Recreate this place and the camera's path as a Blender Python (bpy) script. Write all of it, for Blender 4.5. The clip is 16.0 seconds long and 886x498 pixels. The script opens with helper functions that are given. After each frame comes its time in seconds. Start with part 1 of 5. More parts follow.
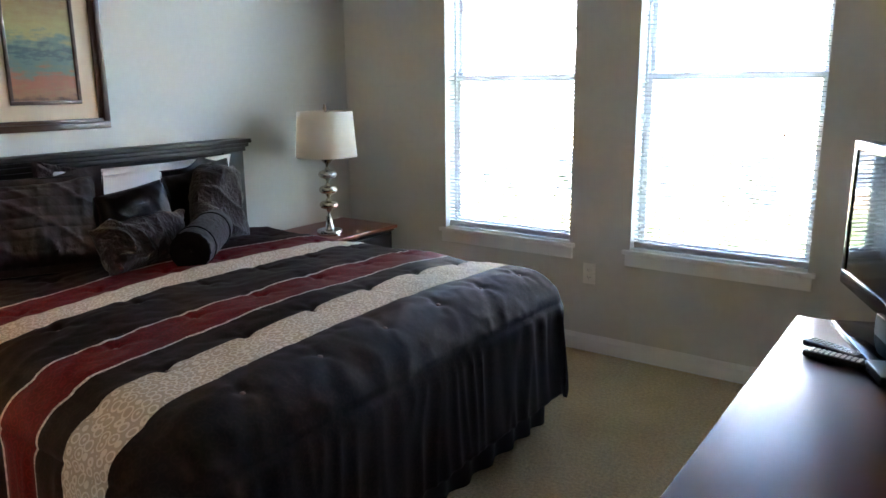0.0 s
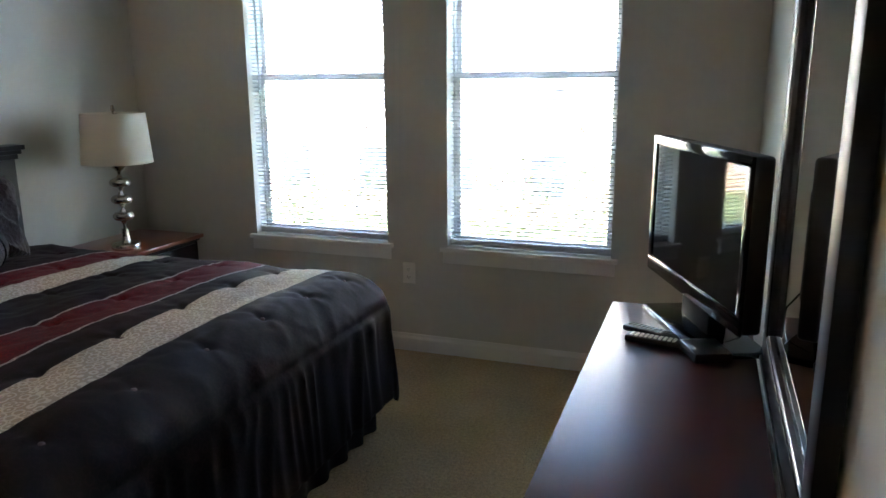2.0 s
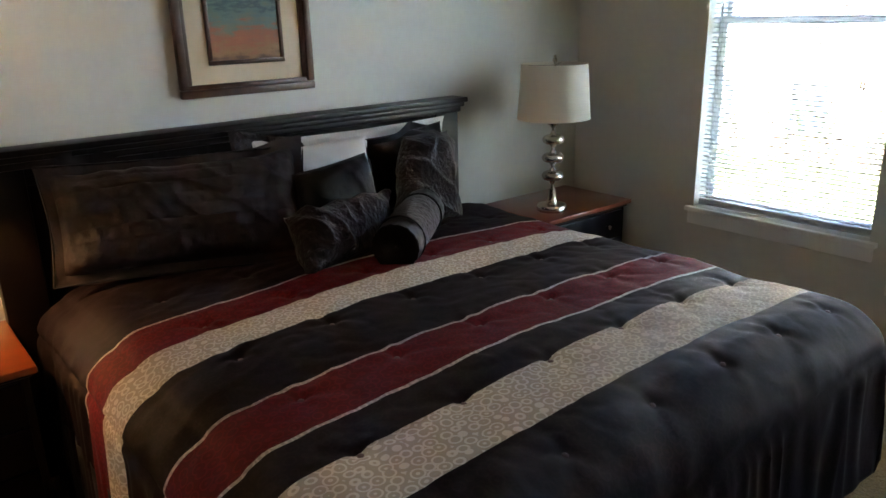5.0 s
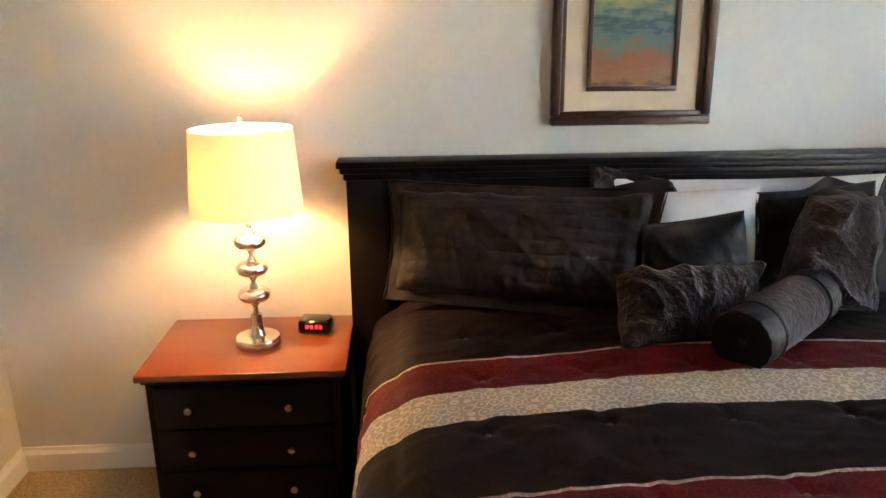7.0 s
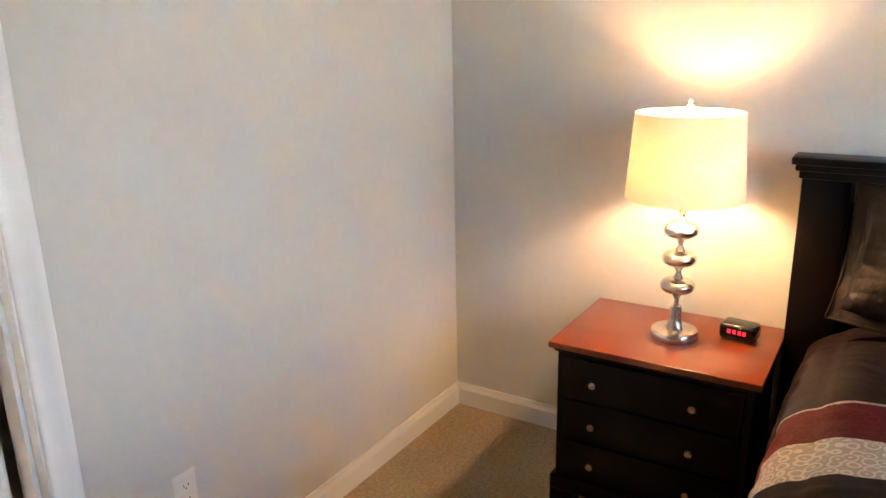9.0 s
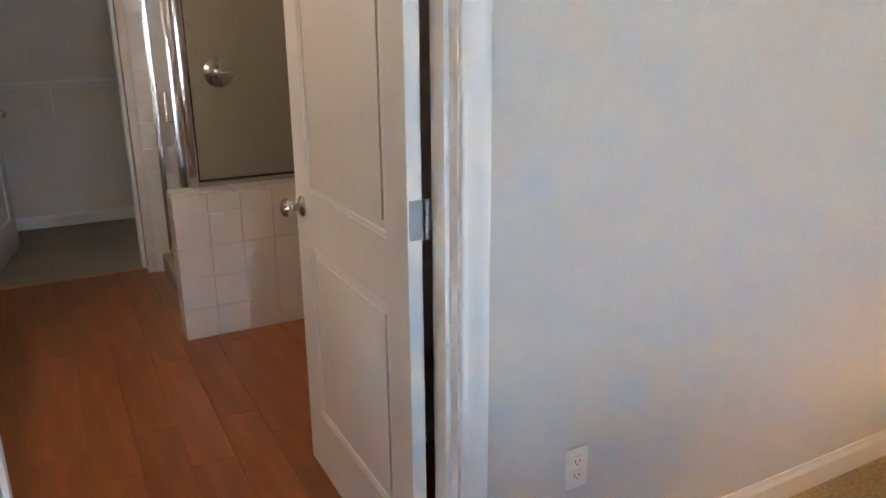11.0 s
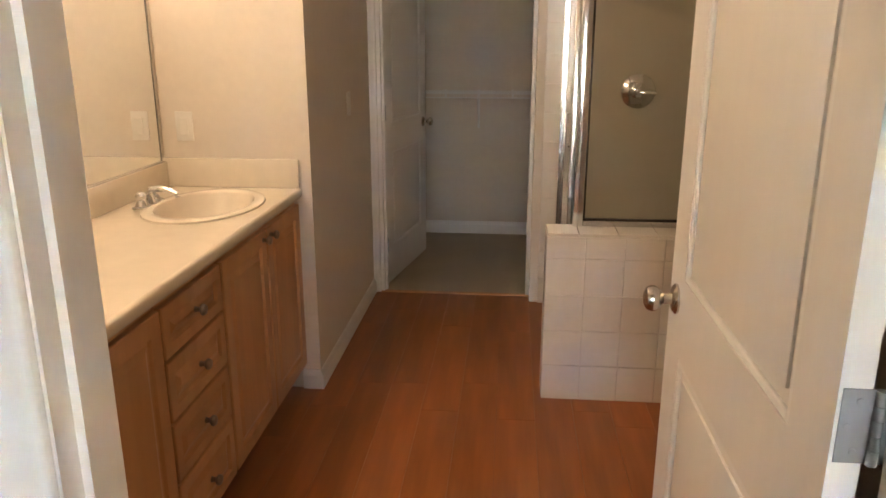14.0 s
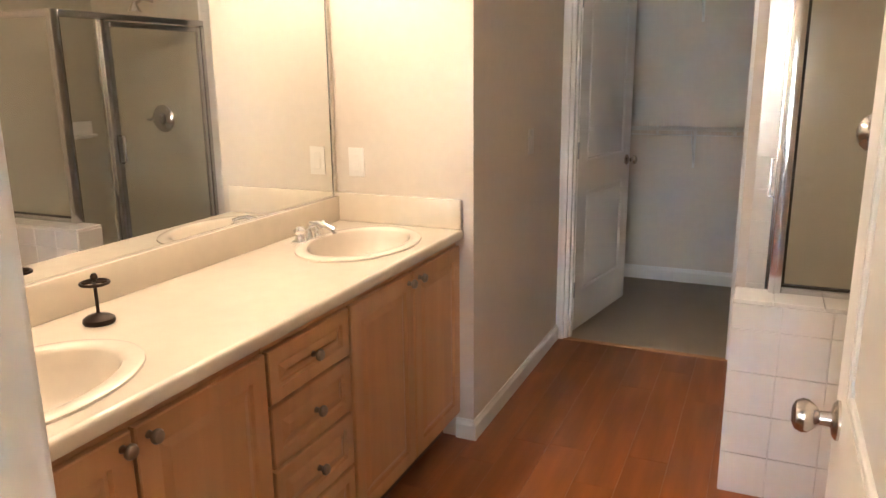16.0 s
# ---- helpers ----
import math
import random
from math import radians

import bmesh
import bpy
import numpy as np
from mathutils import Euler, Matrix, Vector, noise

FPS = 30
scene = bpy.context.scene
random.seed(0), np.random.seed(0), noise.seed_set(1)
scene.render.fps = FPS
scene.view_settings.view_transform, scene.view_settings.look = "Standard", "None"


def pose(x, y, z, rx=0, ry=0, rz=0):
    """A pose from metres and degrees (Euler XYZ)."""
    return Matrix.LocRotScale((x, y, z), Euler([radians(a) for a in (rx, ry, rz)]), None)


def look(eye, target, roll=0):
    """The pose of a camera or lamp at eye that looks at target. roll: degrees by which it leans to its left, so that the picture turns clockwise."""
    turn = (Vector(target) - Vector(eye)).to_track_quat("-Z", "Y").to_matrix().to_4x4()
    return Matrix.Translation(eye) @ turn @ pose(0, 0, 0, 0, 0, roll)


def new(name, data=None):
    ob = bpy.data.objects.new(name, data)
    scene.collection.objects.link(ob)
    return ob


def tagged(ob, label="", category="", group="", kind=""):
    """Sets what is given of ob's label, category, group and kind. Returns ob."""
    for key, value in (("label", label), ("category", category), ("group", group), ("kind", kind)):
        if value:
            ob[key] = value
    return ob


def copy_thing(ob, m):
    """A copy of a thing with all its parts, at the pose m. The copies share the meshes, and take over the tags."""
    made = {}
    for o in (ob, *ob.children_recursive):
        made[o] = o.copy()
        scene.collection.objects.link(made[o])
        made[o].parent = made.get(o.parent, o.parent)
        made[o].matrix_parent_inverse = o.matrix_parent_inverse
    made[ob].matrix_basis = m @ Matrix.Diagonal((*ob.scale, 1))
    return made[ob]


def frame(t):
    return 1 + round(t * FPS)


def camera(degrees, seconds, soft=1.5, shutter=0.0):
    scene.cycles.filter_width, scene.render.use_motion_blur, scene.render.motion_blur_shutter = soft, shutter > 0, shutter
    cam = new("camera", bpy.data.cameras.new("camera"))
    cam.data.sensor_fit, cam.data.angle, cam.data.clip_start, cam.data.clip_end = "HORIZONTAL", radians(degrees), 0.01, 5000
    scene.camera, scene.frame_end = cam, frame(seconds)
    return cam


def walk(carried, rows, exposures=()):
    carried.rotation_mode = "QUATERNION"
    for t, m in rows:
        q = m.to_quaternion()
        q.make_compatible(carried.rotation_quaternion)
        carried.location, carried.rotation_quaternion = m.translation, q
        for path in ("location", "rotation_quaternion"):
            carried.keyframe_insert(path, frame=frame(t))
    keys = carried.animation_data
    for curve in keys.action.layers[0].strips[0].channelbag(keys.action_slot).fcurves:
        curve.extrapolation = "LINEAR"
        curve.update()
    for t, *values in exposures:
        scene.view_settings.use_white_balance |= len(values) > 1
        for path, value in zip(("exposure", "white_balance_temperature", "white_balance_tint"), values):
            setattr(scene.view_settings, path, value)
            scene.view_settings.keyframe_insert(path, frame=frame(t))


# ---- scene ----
import itertools

cam = camera(62.0, 16.0)
PATH = [
    (0, (3.265, 0.54, 1.44), (2.139, 2.133, 0.998), -0.5),
    (0.5, (3.197, 0.557, 1.444), (2.281, 2.272, 0.974), -0.6),
    (1, (3.186, 0.602, 1.437), (2.423, 2.389, 0.966), -0.3),
    (1.5, (3.165, 0.591, 1.443), (2.488, 2.414, 0.978), -0.2),
    (2, (3.164, 0.586, 1.437), (2.502, 2.42, 0.99), -0.4),
    (2.5, (3.149, 0.583, 1.438), (2.434, 2.396, 0.99), -0.3),
    (3, (3.117, 0.609, 1.421), (2.2, 2.326, 0.963), -1.0),
    (3.5, (3.063, 0.655, 1.404), (1.972, 2.262, 0.927), -1.5),
    (4, (2.972, 0.746, 1.397), (1.713, 2.225, 0.92), -1.8),
    (4.2, (2.907, 0.794, 1.422), (1.577, 2.198, 0.913), -1.9),
    (6.3, (2.566, 1.148, 1.575), (0.848, 1.976, 0.973), -0.3),
    (6.5, (2.55, 1.195, 1.566), (0.762, 1.881, 0.989), -0.3),
    (7, (2.499, 1.422, 1.549), (0.582, 1.532, 0.988), -0.5),
    (7.5, (2.461, 1.492, 1.545), (0.569, 1.268, 0.938), -1.4),
    (8, (2.458, 1.538, 1.521), (0.657, 0.914, 0.917), -2.0),
    (8.5, (2.449, 1.5, 1.51), (0.74, 0.639, 0.929), -1.3),
    (9, (2.444, 1.481, 1.509), (0.819, 0.457, 0.952), -1.2),
    (9.5, (2.446, 1.431, 1.485), (0.965, 0.197, 0.95), -0.6),
    (10, (2.441, 1.398, 1.476), (1.189, -0.058, 0.917), -1.7),
    (10.2, (2.432, 1.378, 1.47), (1.279, -0.15, 0.889), -1.2),
    (12.3, (2.436, 0.969, 1.403), (1.928, -0.888, 0.861), -0.2),
    (12.5, (2.356, 0.91, 1.411), (1.966, -0.972, 0.857), 0.2),
    (13, (2.213, 0.819, 1.428), (2.11, -1.096, 0.862), 1.5),
    (13.5, (2.147, 0.754, 1.432), (2.242, -1.161, 0.861), -0.4),
    (14, (2.135, 0.63, 1.435), (2.311, -1.286, 0.889), 0.0),
    (14.5, (2.131, 0.518, 1.444), (2.432, -1.394, 0.938), -1.4),
    (15, (2.061, 0.45, 1.449), (2.63, -1.403, 0.959), -1.2),
    (15.5, (1.957, 0.406, 1.457), (2.664, -1.402, 0.978), 0.4),
    (16, (1.919, 0.36, 1.455), (2.704, -1.419, 0.987), -0.6),
]
EXPOSURES = [(0.0, 5.95, 6150, 13), (2.0, 5.25, 6250, 12), (4.0, 4.9, 6400, 11), (6.3, 6.25, 6900, 13), (7.0, 6.1, 7050, 14),
             (9.0, 6.0, 6150, 14), (10.0, 5.75, 5600, 13), (12.5, 6.05, 5950, 11), (13.3, 6.15, 6400, 11), (14.0, 6.3, 6700, 12), (15.0, 6.7, 6300, 11), (16.0, 6.95, 5800, 10)]
walk(cam, [(t, look(eye, target, roll)) for t, eye, target, roll in PATH], EXPOSURES)

# ---- light ----
world = bpy.data.worlds.new("world")
scene.world = world
world.use_nodes = True
wn = world.node_tree
sky = wn.nodes.new("ShaderNodeTexSky")
sky.sky_type, sky.sun_disc = "NISHITA", False
sky.sun_elevation, sky.sun_rotation = radians(48), radians(200)
wn.links.new(sky.outputs[0], wn.nodes["Background"].inputs[0])
wn.nodes["Background"].inputs[1].default_value = 0.15
sun_data = bpy.data.lights.new("sun", "SUN")
sun_data.energy, sun_data.angle, sun_data.color = 4.0, radians(0.5), (1.0, 0.95, 0.87)
sun = new("sun", sun_data)
az, el = radians(200), radians(48)
sun_dir = Vector((math.sin(az) * math.cos(el), math.cos(az) * math.cos(el), math.sin(el)))
sun.rotation_mode = "QUATERNION"
sun.rotation_quaternion = sun_dir.to_track_quat("Z", "Y")


def glowing(name, color, strength):
    """The white of a lit bulb."""
    m = bpy.data.materials.new(name)
    m.use_nodes = True
    b = m.node_tree.nodes["Principled BSDF"]
    b.inputs["Base Color"].default_value = (0.8, 0.8, 0.8, 1)
    b.inputs["Emission Color"].default_value = (*color, 1)
    b.inputs["Emission Strength"].default_value = strength
    return m


M_BULB_LIT = glowing("lit_bulb", (1.0, 0.57, 0.25), 10.5)
M_GLOBE = glowing("lit_globe", (1.0, 0.74, 0.50), 1.3)

# ---- materials ----
def material(name, color, rough=0.6, metal=0.0, tint=0.12, grain=30.0, coarse=3.0, bump=0.15, bump_scale=200.0,
             stretch=(1, 1, 1), dist=0.002, rough_vary=0.08, coat=0.0, random_tint=0.0, sheen=0.0, spec=0.5):
    """A surface whose colour varies at two scales, with fine relief."""
    m = bpy.data.materials.new(name)
    m.use_nodes = True
    t = m.node_tree
    n, l = t.nodes, t.links
    b = n["Principled BSDF"]
    b.inputs["Metallic"].default_value = metal
    b.inputs["Coat Weight"].default_value = coat
    b.inputs["Sheen Weight"].default_value = sheen
    b.inputs["Specular IOR Level"].default_value = spec
    co = n.new("ShaderNodeTexCoord")
    mp = n.new("ShaderNodeMapping")
    mp.inputs["Scale"].default_value = stretch
    l.new(co.outputs["Object"], mp.inputs[0])

    def tex(scale, detail=4.0):
        x = n.new("ShaderNodeTexNoise")
        x.inputs["Scale"].default_value, x.inputs["Detail"].default_value = scale, detail
        l.new(mp.outputs[0], x.inputs["Vector"])
        return x.outputs["Fac"]

    def math_node(op, a, bb):
        x = n.new("ShaderNodeMath")
        x.operation = op
        for k, v in enumerate((a, bb)):
            if isinstance(v, (int, float)):
                x.inputs[k].default_value = v
            else:
                l.new(v, x.inputs[k])
        return x.outputs[0]

    fine, wide = tex(grain), tex(coarse, 2.0)
    fac = math_node("ADD", math_node("MULTIPLY", fine, 0.6), math_node("MULTIPLY", wide, 0.4))
    if random_tint:
        info = n.new("ShaderNodeObjectInfo")
        fac = math_node("ADD", fac, math_node("MULTIPLY", math_node("SUBTRACT", info.outputs["Random"], 0.5), random_tint))
    ramp = n.new("ShaderNodeValToRGB")
    ramp.color_ramp.elements[0].position, ramp.color_ramp.elements[1].position = 0.3, 0.7
    ramp.color_ramp.elements[0].color = (*[c * (1 - tint) for c in color], 1)
    ramp.color_ramp.elements[1].color = (*[min(1, c * (1 + tint)) for c in color], 1)
    l.new(fac, ramp.inputs[0])
    l.new(ramp.outputs[0], b.inputs["Base Color"])
    l.new(math_node("ADD", math_node("MULTIPLY", wide, rough_vary * 2), rough - rough_vary), b.inputs["Roughness"])
    if bump:
        bp = n.new("ShaderNodeBump")
        bp.inputs["Strength"].default_value, bp.inputs["Distance"].default_value = bump, dist
        l.new(tex(bump_scale, 3.0), bp.inputs["Height"])
        l.new(bp.outputs[0], b.inputs["Normal"])
    return m


M_WALL = material("wall_paint", (0.60, 0.59, 0.545), 0.62, tint=0.03, bump=0.25, bump_scale=260, dist=0.0012)
M_WALL_B = material("bath_wall_paint", (0.66, 0.60, 0.52), 0.6, tint=0.03, bump=0.25, bump_scale=260, dist=0.0012)
M_CEIL = material("ceiling_paint", (0.78, 0.77, 0.74), 0.8, tint=0.03, bump=0.5, bump_scale=150, dist=0.003)
M_TRIM = material("trim_paint", (0.80, 0.80, 0.78), 0.38, tint=0.02, bump=0.08, bump_scale=60)
M_DOOR = material("door_paint", (0.76, 0.75, 0.72), 0.42, tint=0.02, bump=0.2, bump_scale=90, stretch=(1, 1, 0.08), dist=0.001)
M_CARPET = material("carpet", (0.44, 0.33, 0.19), 0.95, tint=0.38, grain=75, coarse=2.2, bump=1.0, bump_scale=110, dist=0.02, sheen=0.15, spec=0.1)
M_CARPET_C = material("closet_carpet", (0.42, 0.35, 0.255), 0.95, tint=0.25, grain=160, coarse=2.2, bump=1.0, bump_scale=170, dist=0.012, sheen=0.3, spec=0.1)
M_CHERRY = material("cherry_wood", (0.080, 0.014, 0.009), 0.36, spec=0.35, tint=0.35, grain=14, coarse=2.5, bump=0.05, bump_scale=90, stretch=(1, 0.1, 1), rough_vary=0.03)
M_CHERRY_L = material("cherry_wood_top", (0.20, 0.038, 0.010), 0.3, tint=0.25, grain=14, coarse=2.5, bump=0.05, bump_scale=90, stretch=(1, 0.1, 1), coat=0.3, rough_vary=0.03)
M_ESPRESSO = material("espresso_wood", (0.0045, 0.002, 0.0018), 0.4, tint=0.35, grain=14, coarse=2.5, bump=0.06, bump_scale=90, stretch=(1, 1, 0.1), rough_vary=0.04, spec=0.2)
M_BLACK = material("black_plastic", (0.006, 0.006, 0.007), 0.3, tint=0.15, bump=0.05)
M_GLOSS = material("glossy_black_plastic", (0.006, 0.006, 0.008), 0.08, tint=0.1, bump=0, rough_vary=0.02)
M_SCREEN = material("screen_glass", (0.006, 0.007, 0.010), 0.05, tint=0.1, bump=0, rough_vary=0.02)
M_NICKEL = material("brushed_nickel", (0.55, 0.51, 0.46), 0.24, metal=1.0, tint=0.06, bump=0.04, bump_scale=300, rough_vary=0.05)
M_CHROME = material("chrome", (0.75, 0.75, 0.76), 0.08, metal=1.0, tint=0.03, bump=0, rough_vary=0.02)
M_ALU = material("satin_aluminium", (0.62, 0.62, 0.61), 0.22, metal=1.0, tint=0.05, bump=0.03, stretch=(1, 1, 0.05), rough_vary=0.05)
M_SHADE = material("lampshade_fabric", (0.80, 0.77, 0.70), 0.85, tint=0.04, grain=220, bump=0.4, bump_scale=420)
M_PLATE = material("white_plastic", (0.76, 0.74, 0.69), 0.35, tint=0.02, bump=0.02)
M_SLOT = material("dark_slot", (0.05, 0.05, 0.05), 0.6)
M_COUNTER = material("cultured_marble", (0.72, 0.65, 0.54), 0.22, tint=0.04, grain=18, coarse=5, bump=0.02, coat=0.2, rough_vary=0.04)
M_MAPLE = material("maple_cabinet", (0.50, 0.27, 0.125), 0.4, tint=0.16, grain=16, coarse=2.5, bump=0.06, bump_scale=120, stretch=(1, 1, 0.1), rough_vary=0.05, random_tint=0.3)
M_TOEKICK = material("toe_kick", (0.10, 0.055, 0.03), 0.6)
M_TILE = material("ceramic_tile", (0.75, 0.72, 0.67), 0.16, tint=0.03, bump=0.04, bump_scale=30, random_tint=0.1, rough_vary=0.04)
M_GROUT = material("grout", (0.76, 0.73, 0.68), 0.85, tint=0.1, bump=0.4)
M_FLOORWOOD = material("plank_floor", (0.335, 0.113, 0.035), 0.33, tint=0.32, grain=18, coarse=4, bump=0.06, bump_scale=120, stretch=(1, 0.09, 1), rough_vary=0.07, random_tint=0.10)
M_SEAM = material("floor_underlay", (0.13, 0.045, 0.017), 0.7)
M_BRONZE = material("dark_bronze", (0.03, 0.018, 0.012), 0.4, metal=0.7, tint=0.2)
M_SLAT = material("blind_slat", (0.60, 0.61, 0.61), 0.45, tint=0.02, bump=0.02)


def simple(name, kind):
    m = bpy.data.materials.new(name)
    m.use_nodes = True
    b = m.node_tree.nodes["Principled BSDF"]
    if kind == "glass":
        b.inputs["Transmission Weight"].default_value = 1.0
        b.inputs["Roughness"].default_value = 0.0
        b.inputs["IOR"].default_value = 1.45
        b.inputs["Base Color"].default_value = (0.97, 0.98, 0.97, 1)
    if kind == "mirror":
        b.inputs["Metallic"].default_value = 1.0
        b.inputs["Roughness"].default_value = 0.01
        b.inputs["Base Color"].default_value = (0.88, 0.89, 0.87, 1)
    return m


M_GLASS = simple("clear_glass", "glass")
M_MIRROR = simple("mirror_glass", "mirror")

# ---- building helpers ----
def box(bm, x0, x1, y0, y1, z0, z1, bevel=0.0, segments=1):
    """Adds a box to bm, with its edges rounded where bevel is given."""
    x0, x1, y0, y1, z0, z1 = min(x0, x1), max(x0, x1), min(y0, y1), max(y0, y1), min(z0, z1), max(z0, z1)
    vs = [bm.verts.new(c) for c in itertools.product((x0, x1), (y0, y1), (z0, z1))]
    fs = [bm.faces.new([vs[i] for i in f]) for f in ((0, 1, 3, 2), (4, 6, 7, 5), (0, 4, 5, 1), (2, 3, 7, 6), (0, 2, 6, 4), (1, 5, 7, 3))]
    if bevel:
        edges = {e for f in fs for e in f.edges}
        bmesh.ops.bevel(bm, geom=list(edges), offset=bevel, segments=segments, affect="EDGES", profile=0.5)
    return vs


def lathe(bm, profile, center=(0, 0, 0), steps=32, axis="z"):
    """Turns a profile of (radius, height) round an axis through center."""
    rings = []
    for r, h in profile:
        ring = []
        for k in range(steps):
            a = 2 * math.pi * k / steps
            c, s = r * math.cos(a), r * math.sin(a)
            off = {"z": (c, s, h), "x": (h, c, s), "y": (s, h, c)}[axis]
            ring.append(bm.verts.new([center[i] + off[i] for i in range(3)]))
        rings.append(ring)
    for a, b in zip(rings, rings[1:]):
        for k in range(steps):
            bm.faces.new((a[k], a[(k + 1) % steps], b[(k + 1) % steps], b[k]))
    if profile[0][0] > 1e-5:
        bm.faces.new(list(reversed(rings[0])))
    if profile[-1][0] > 1e-5:
        bm.faces.new(rings[-1])


def tube(bm, points, radius, steps=8):
    """A round bar through points."""
    pts = [Vector(p) for p in points]
    rings = []
    for i, p in enumerate(pts):
        d = (pts[min(i + 1, len(pts) - 1)] - pts[max(i - 1, 0)]).normalized()
        u = d.cross(Vector((0, 0, 1)) if abs(d.z) < 0.9 else Vector((1, 0, 0))).normalized()
        v = d.cross(u)
        rings.append([bm.verts.new(p + radius * (math.cos(2 * math.pi * k / steps) * u + math.sin(2 * math.pi * k / steps) * v)) for k in range(steps)])
    for a, b in zip(rings, rings[1:]):
        for k in range(steps):
            bm.faces.new((a[k], a[(k + 1) % steps], b[(k + 1) % steps], b[k]))
    bm.faces.new(list(reversed(rings[0])))
    bm.faces.new(rings[-1])


def part(name, bm, mat, parent=None, label="", smooth=False, at=None):
    """Links bm as one mesh object, under parent if given."""
    me = bpy.data.meshes.new(name)
    bmesh.ops.recalc_face_normals(bm, faces=bm.faces)
    bm.to_mesh(me)
    bm.free()
    for m in mat if isinstance(mat, (list, tuple)) else (mat,):
        me.materials.append(m)
    if smooth:
        me.shade_smooth()
        me.set_sharp_from_angle(angle=radians(40))
    ob = new(name, me)
    if at is not None:
        ob.matrix_basis = at
    if parent is not None:
        ob.parent = parent
    if label:
        ob["label"] = label
    return ob


def boxes(name, items, mat, parent=None, label="", bevel=0.0, smooth=False, at=None, segments=1):
    bm = bmesh.new()
    for it in items:
        box(bm, *it, bevel=bevel, segments=segments)
    return part(name, bm, mat, parent, label, smooth or segments > 1, at)


def thing(name, place, label, category, group=""):
    ob = new(name)
    ob.empty_display_size = 0.05
    ob.matrix_basis = place if isinstance(place, Matrix) else Matrix.Translation(place)
    return tagged(ob, label, category, group)


def structure(ob, label=""):
    return tagged(ob, label, kind="structure")

# ---- the shell: bedroom x 0..3.42, y 0..4.11; bathroom south of it; closet beyond ----
XE, YN, ZC = 3.372, 4.11, 2.74
WIN = ((0.765, 1.578), (1.918, 2.752))
ZS, ZT = 0.59, 2.40
DX0, DX1, DZ = 1.724, 2.59, 2.04
T = 0.115
BXE, BYS, BXW = 3.512, -3.46, 0.95
NIBX, NIBY = 2.917, -2.19
CX0, CX1 = 2.010, 2.876


def wall_box(name, items, mat, label):
    return structure(boxes(name, items, mat), label)


wall_box("wall_west", [(-0.15, 0, -0.15, YN, 0, ZC)], M_WALL, "painted greige plaster wall behind the headboard")
wall_box("wall_east", [(XE, XE + 0.12, 0, YN, 0, ZC)], M_WALL, "painted greige wall behind the dresser")
wall_box("wall_north", [(-0.15, WIN[0][0], YN, YN + 0.16, 0, ZC), (WIN[0][1], WIN[1][0], YN, YN + 0.16, 0, ZC), (WIN[1][1], XE + 0.12, YN, YN + 0.16, 0, ZC),
                        *[(a, b, YN, YN + 0.16, 0, ZS) for a, b in WIN], *[(a, b, YN, YN + 0.16, ZT, ZC) for a, b in WIN]], M_WALL, "painted greige wall with two window openings")
wall_box("wall_south", [(0, DX0 - 0.02, -T / 2, 0, 0, ZC), (DX1 + 0.02, XE, -T / 2, 0, 0, ZC), (DX0 - 0.02, DX1 + 0.02, -T / 2, 0, DZ + 0.02, ZC)], M_WALL, "painted greige wall with the bathroom doorway")
wall_box("wall_bath_north", [(BXW - 0.1, DX0 - 0.02, -T, -T / 2, 0, ZC), (DX1 + 0.02, BXE + 0.1, -T, -T / 2, 0, ZC), (DX0 - 0.02, DX1 + 0.02, -T, -T / 2, DZ + 0.02, ZC)], M_WALL_B, "painted cream bathroom wall round the doorway")
wall_box("wall_bath_east", [(BXE, BXE + 0.1, NIBY, -T, 0, ZC)], M_WALL_B, "painted cream wall above the vanity")
wall_box("wall_bath_nib", [(NIBX, BXE + 0.1, BYS, NIBY, 0, ZC)], M_WALL_B, "painted cream wall at the end of the vanity")
wall_box("wall_bath_west", [(BXW - 0.1, BXW, BYS - 0.1, -T, 0, ZC)], M_WALL_B, "painted cream wall")
wall_box("wall_bath_south", [(BXW, CX0, BYS - T, -3.36, 0, ZC), (CX0, CX1, BYS - T, BYS, DZ, ZC), (CX1, NIBX + 0.6, BYS - T, BYS, 0, ZC)], M_WALL_B, "painted cream wall with the closet doorway")
# Unseen wall, added to block light and keep the door's hinge gap dark.
wall_box("wall_bath_partition", [(BXW, 1.70, -0.95, -0.83, 0, ZC)], M_WALL_B, "unseen cream wall added to keep the gap behind the open door dark")
wall_box("wall_closet_west", [(1.2, 1.3, -5.2, BYS - T, 0, ZC)], M_WALL_B, "painted pale closet wall")
wall_box("wall_closet_east", [(3.5, 3.6, -5.2, BYS - T, 0, ZC)], M_WALL_B, "painted pale closet wall")
wall_box("wall_closet_south", [(1.3, 3.5, -4.98, -4.88, 0, ZC)], M_WALL_B, "painted pale closet wall")
wall_box("ceiling", [(-0.15, 3.7, -5.2, YN + 0.16, ZC, ZC + 0.15)], M_CEIL, "textured white ceiling")
wall_box("floor_carpet", [(0, XE, -0.05, YN, -0.1, 0)], M_CARPET, "beige cut pile carpet")
wall_box("floor_closet", [(1.3, 3.5, -4.88, BYS - 0.02, -0.1, 0.0)], M_CARPET_C, "grey beige closet carpet")
wall_box("floor_base", [(BXW, BXE, BYS - 0.02, -0.05, -0.1, -0.006)], M_SEAM, "dark seams under the plank floor")


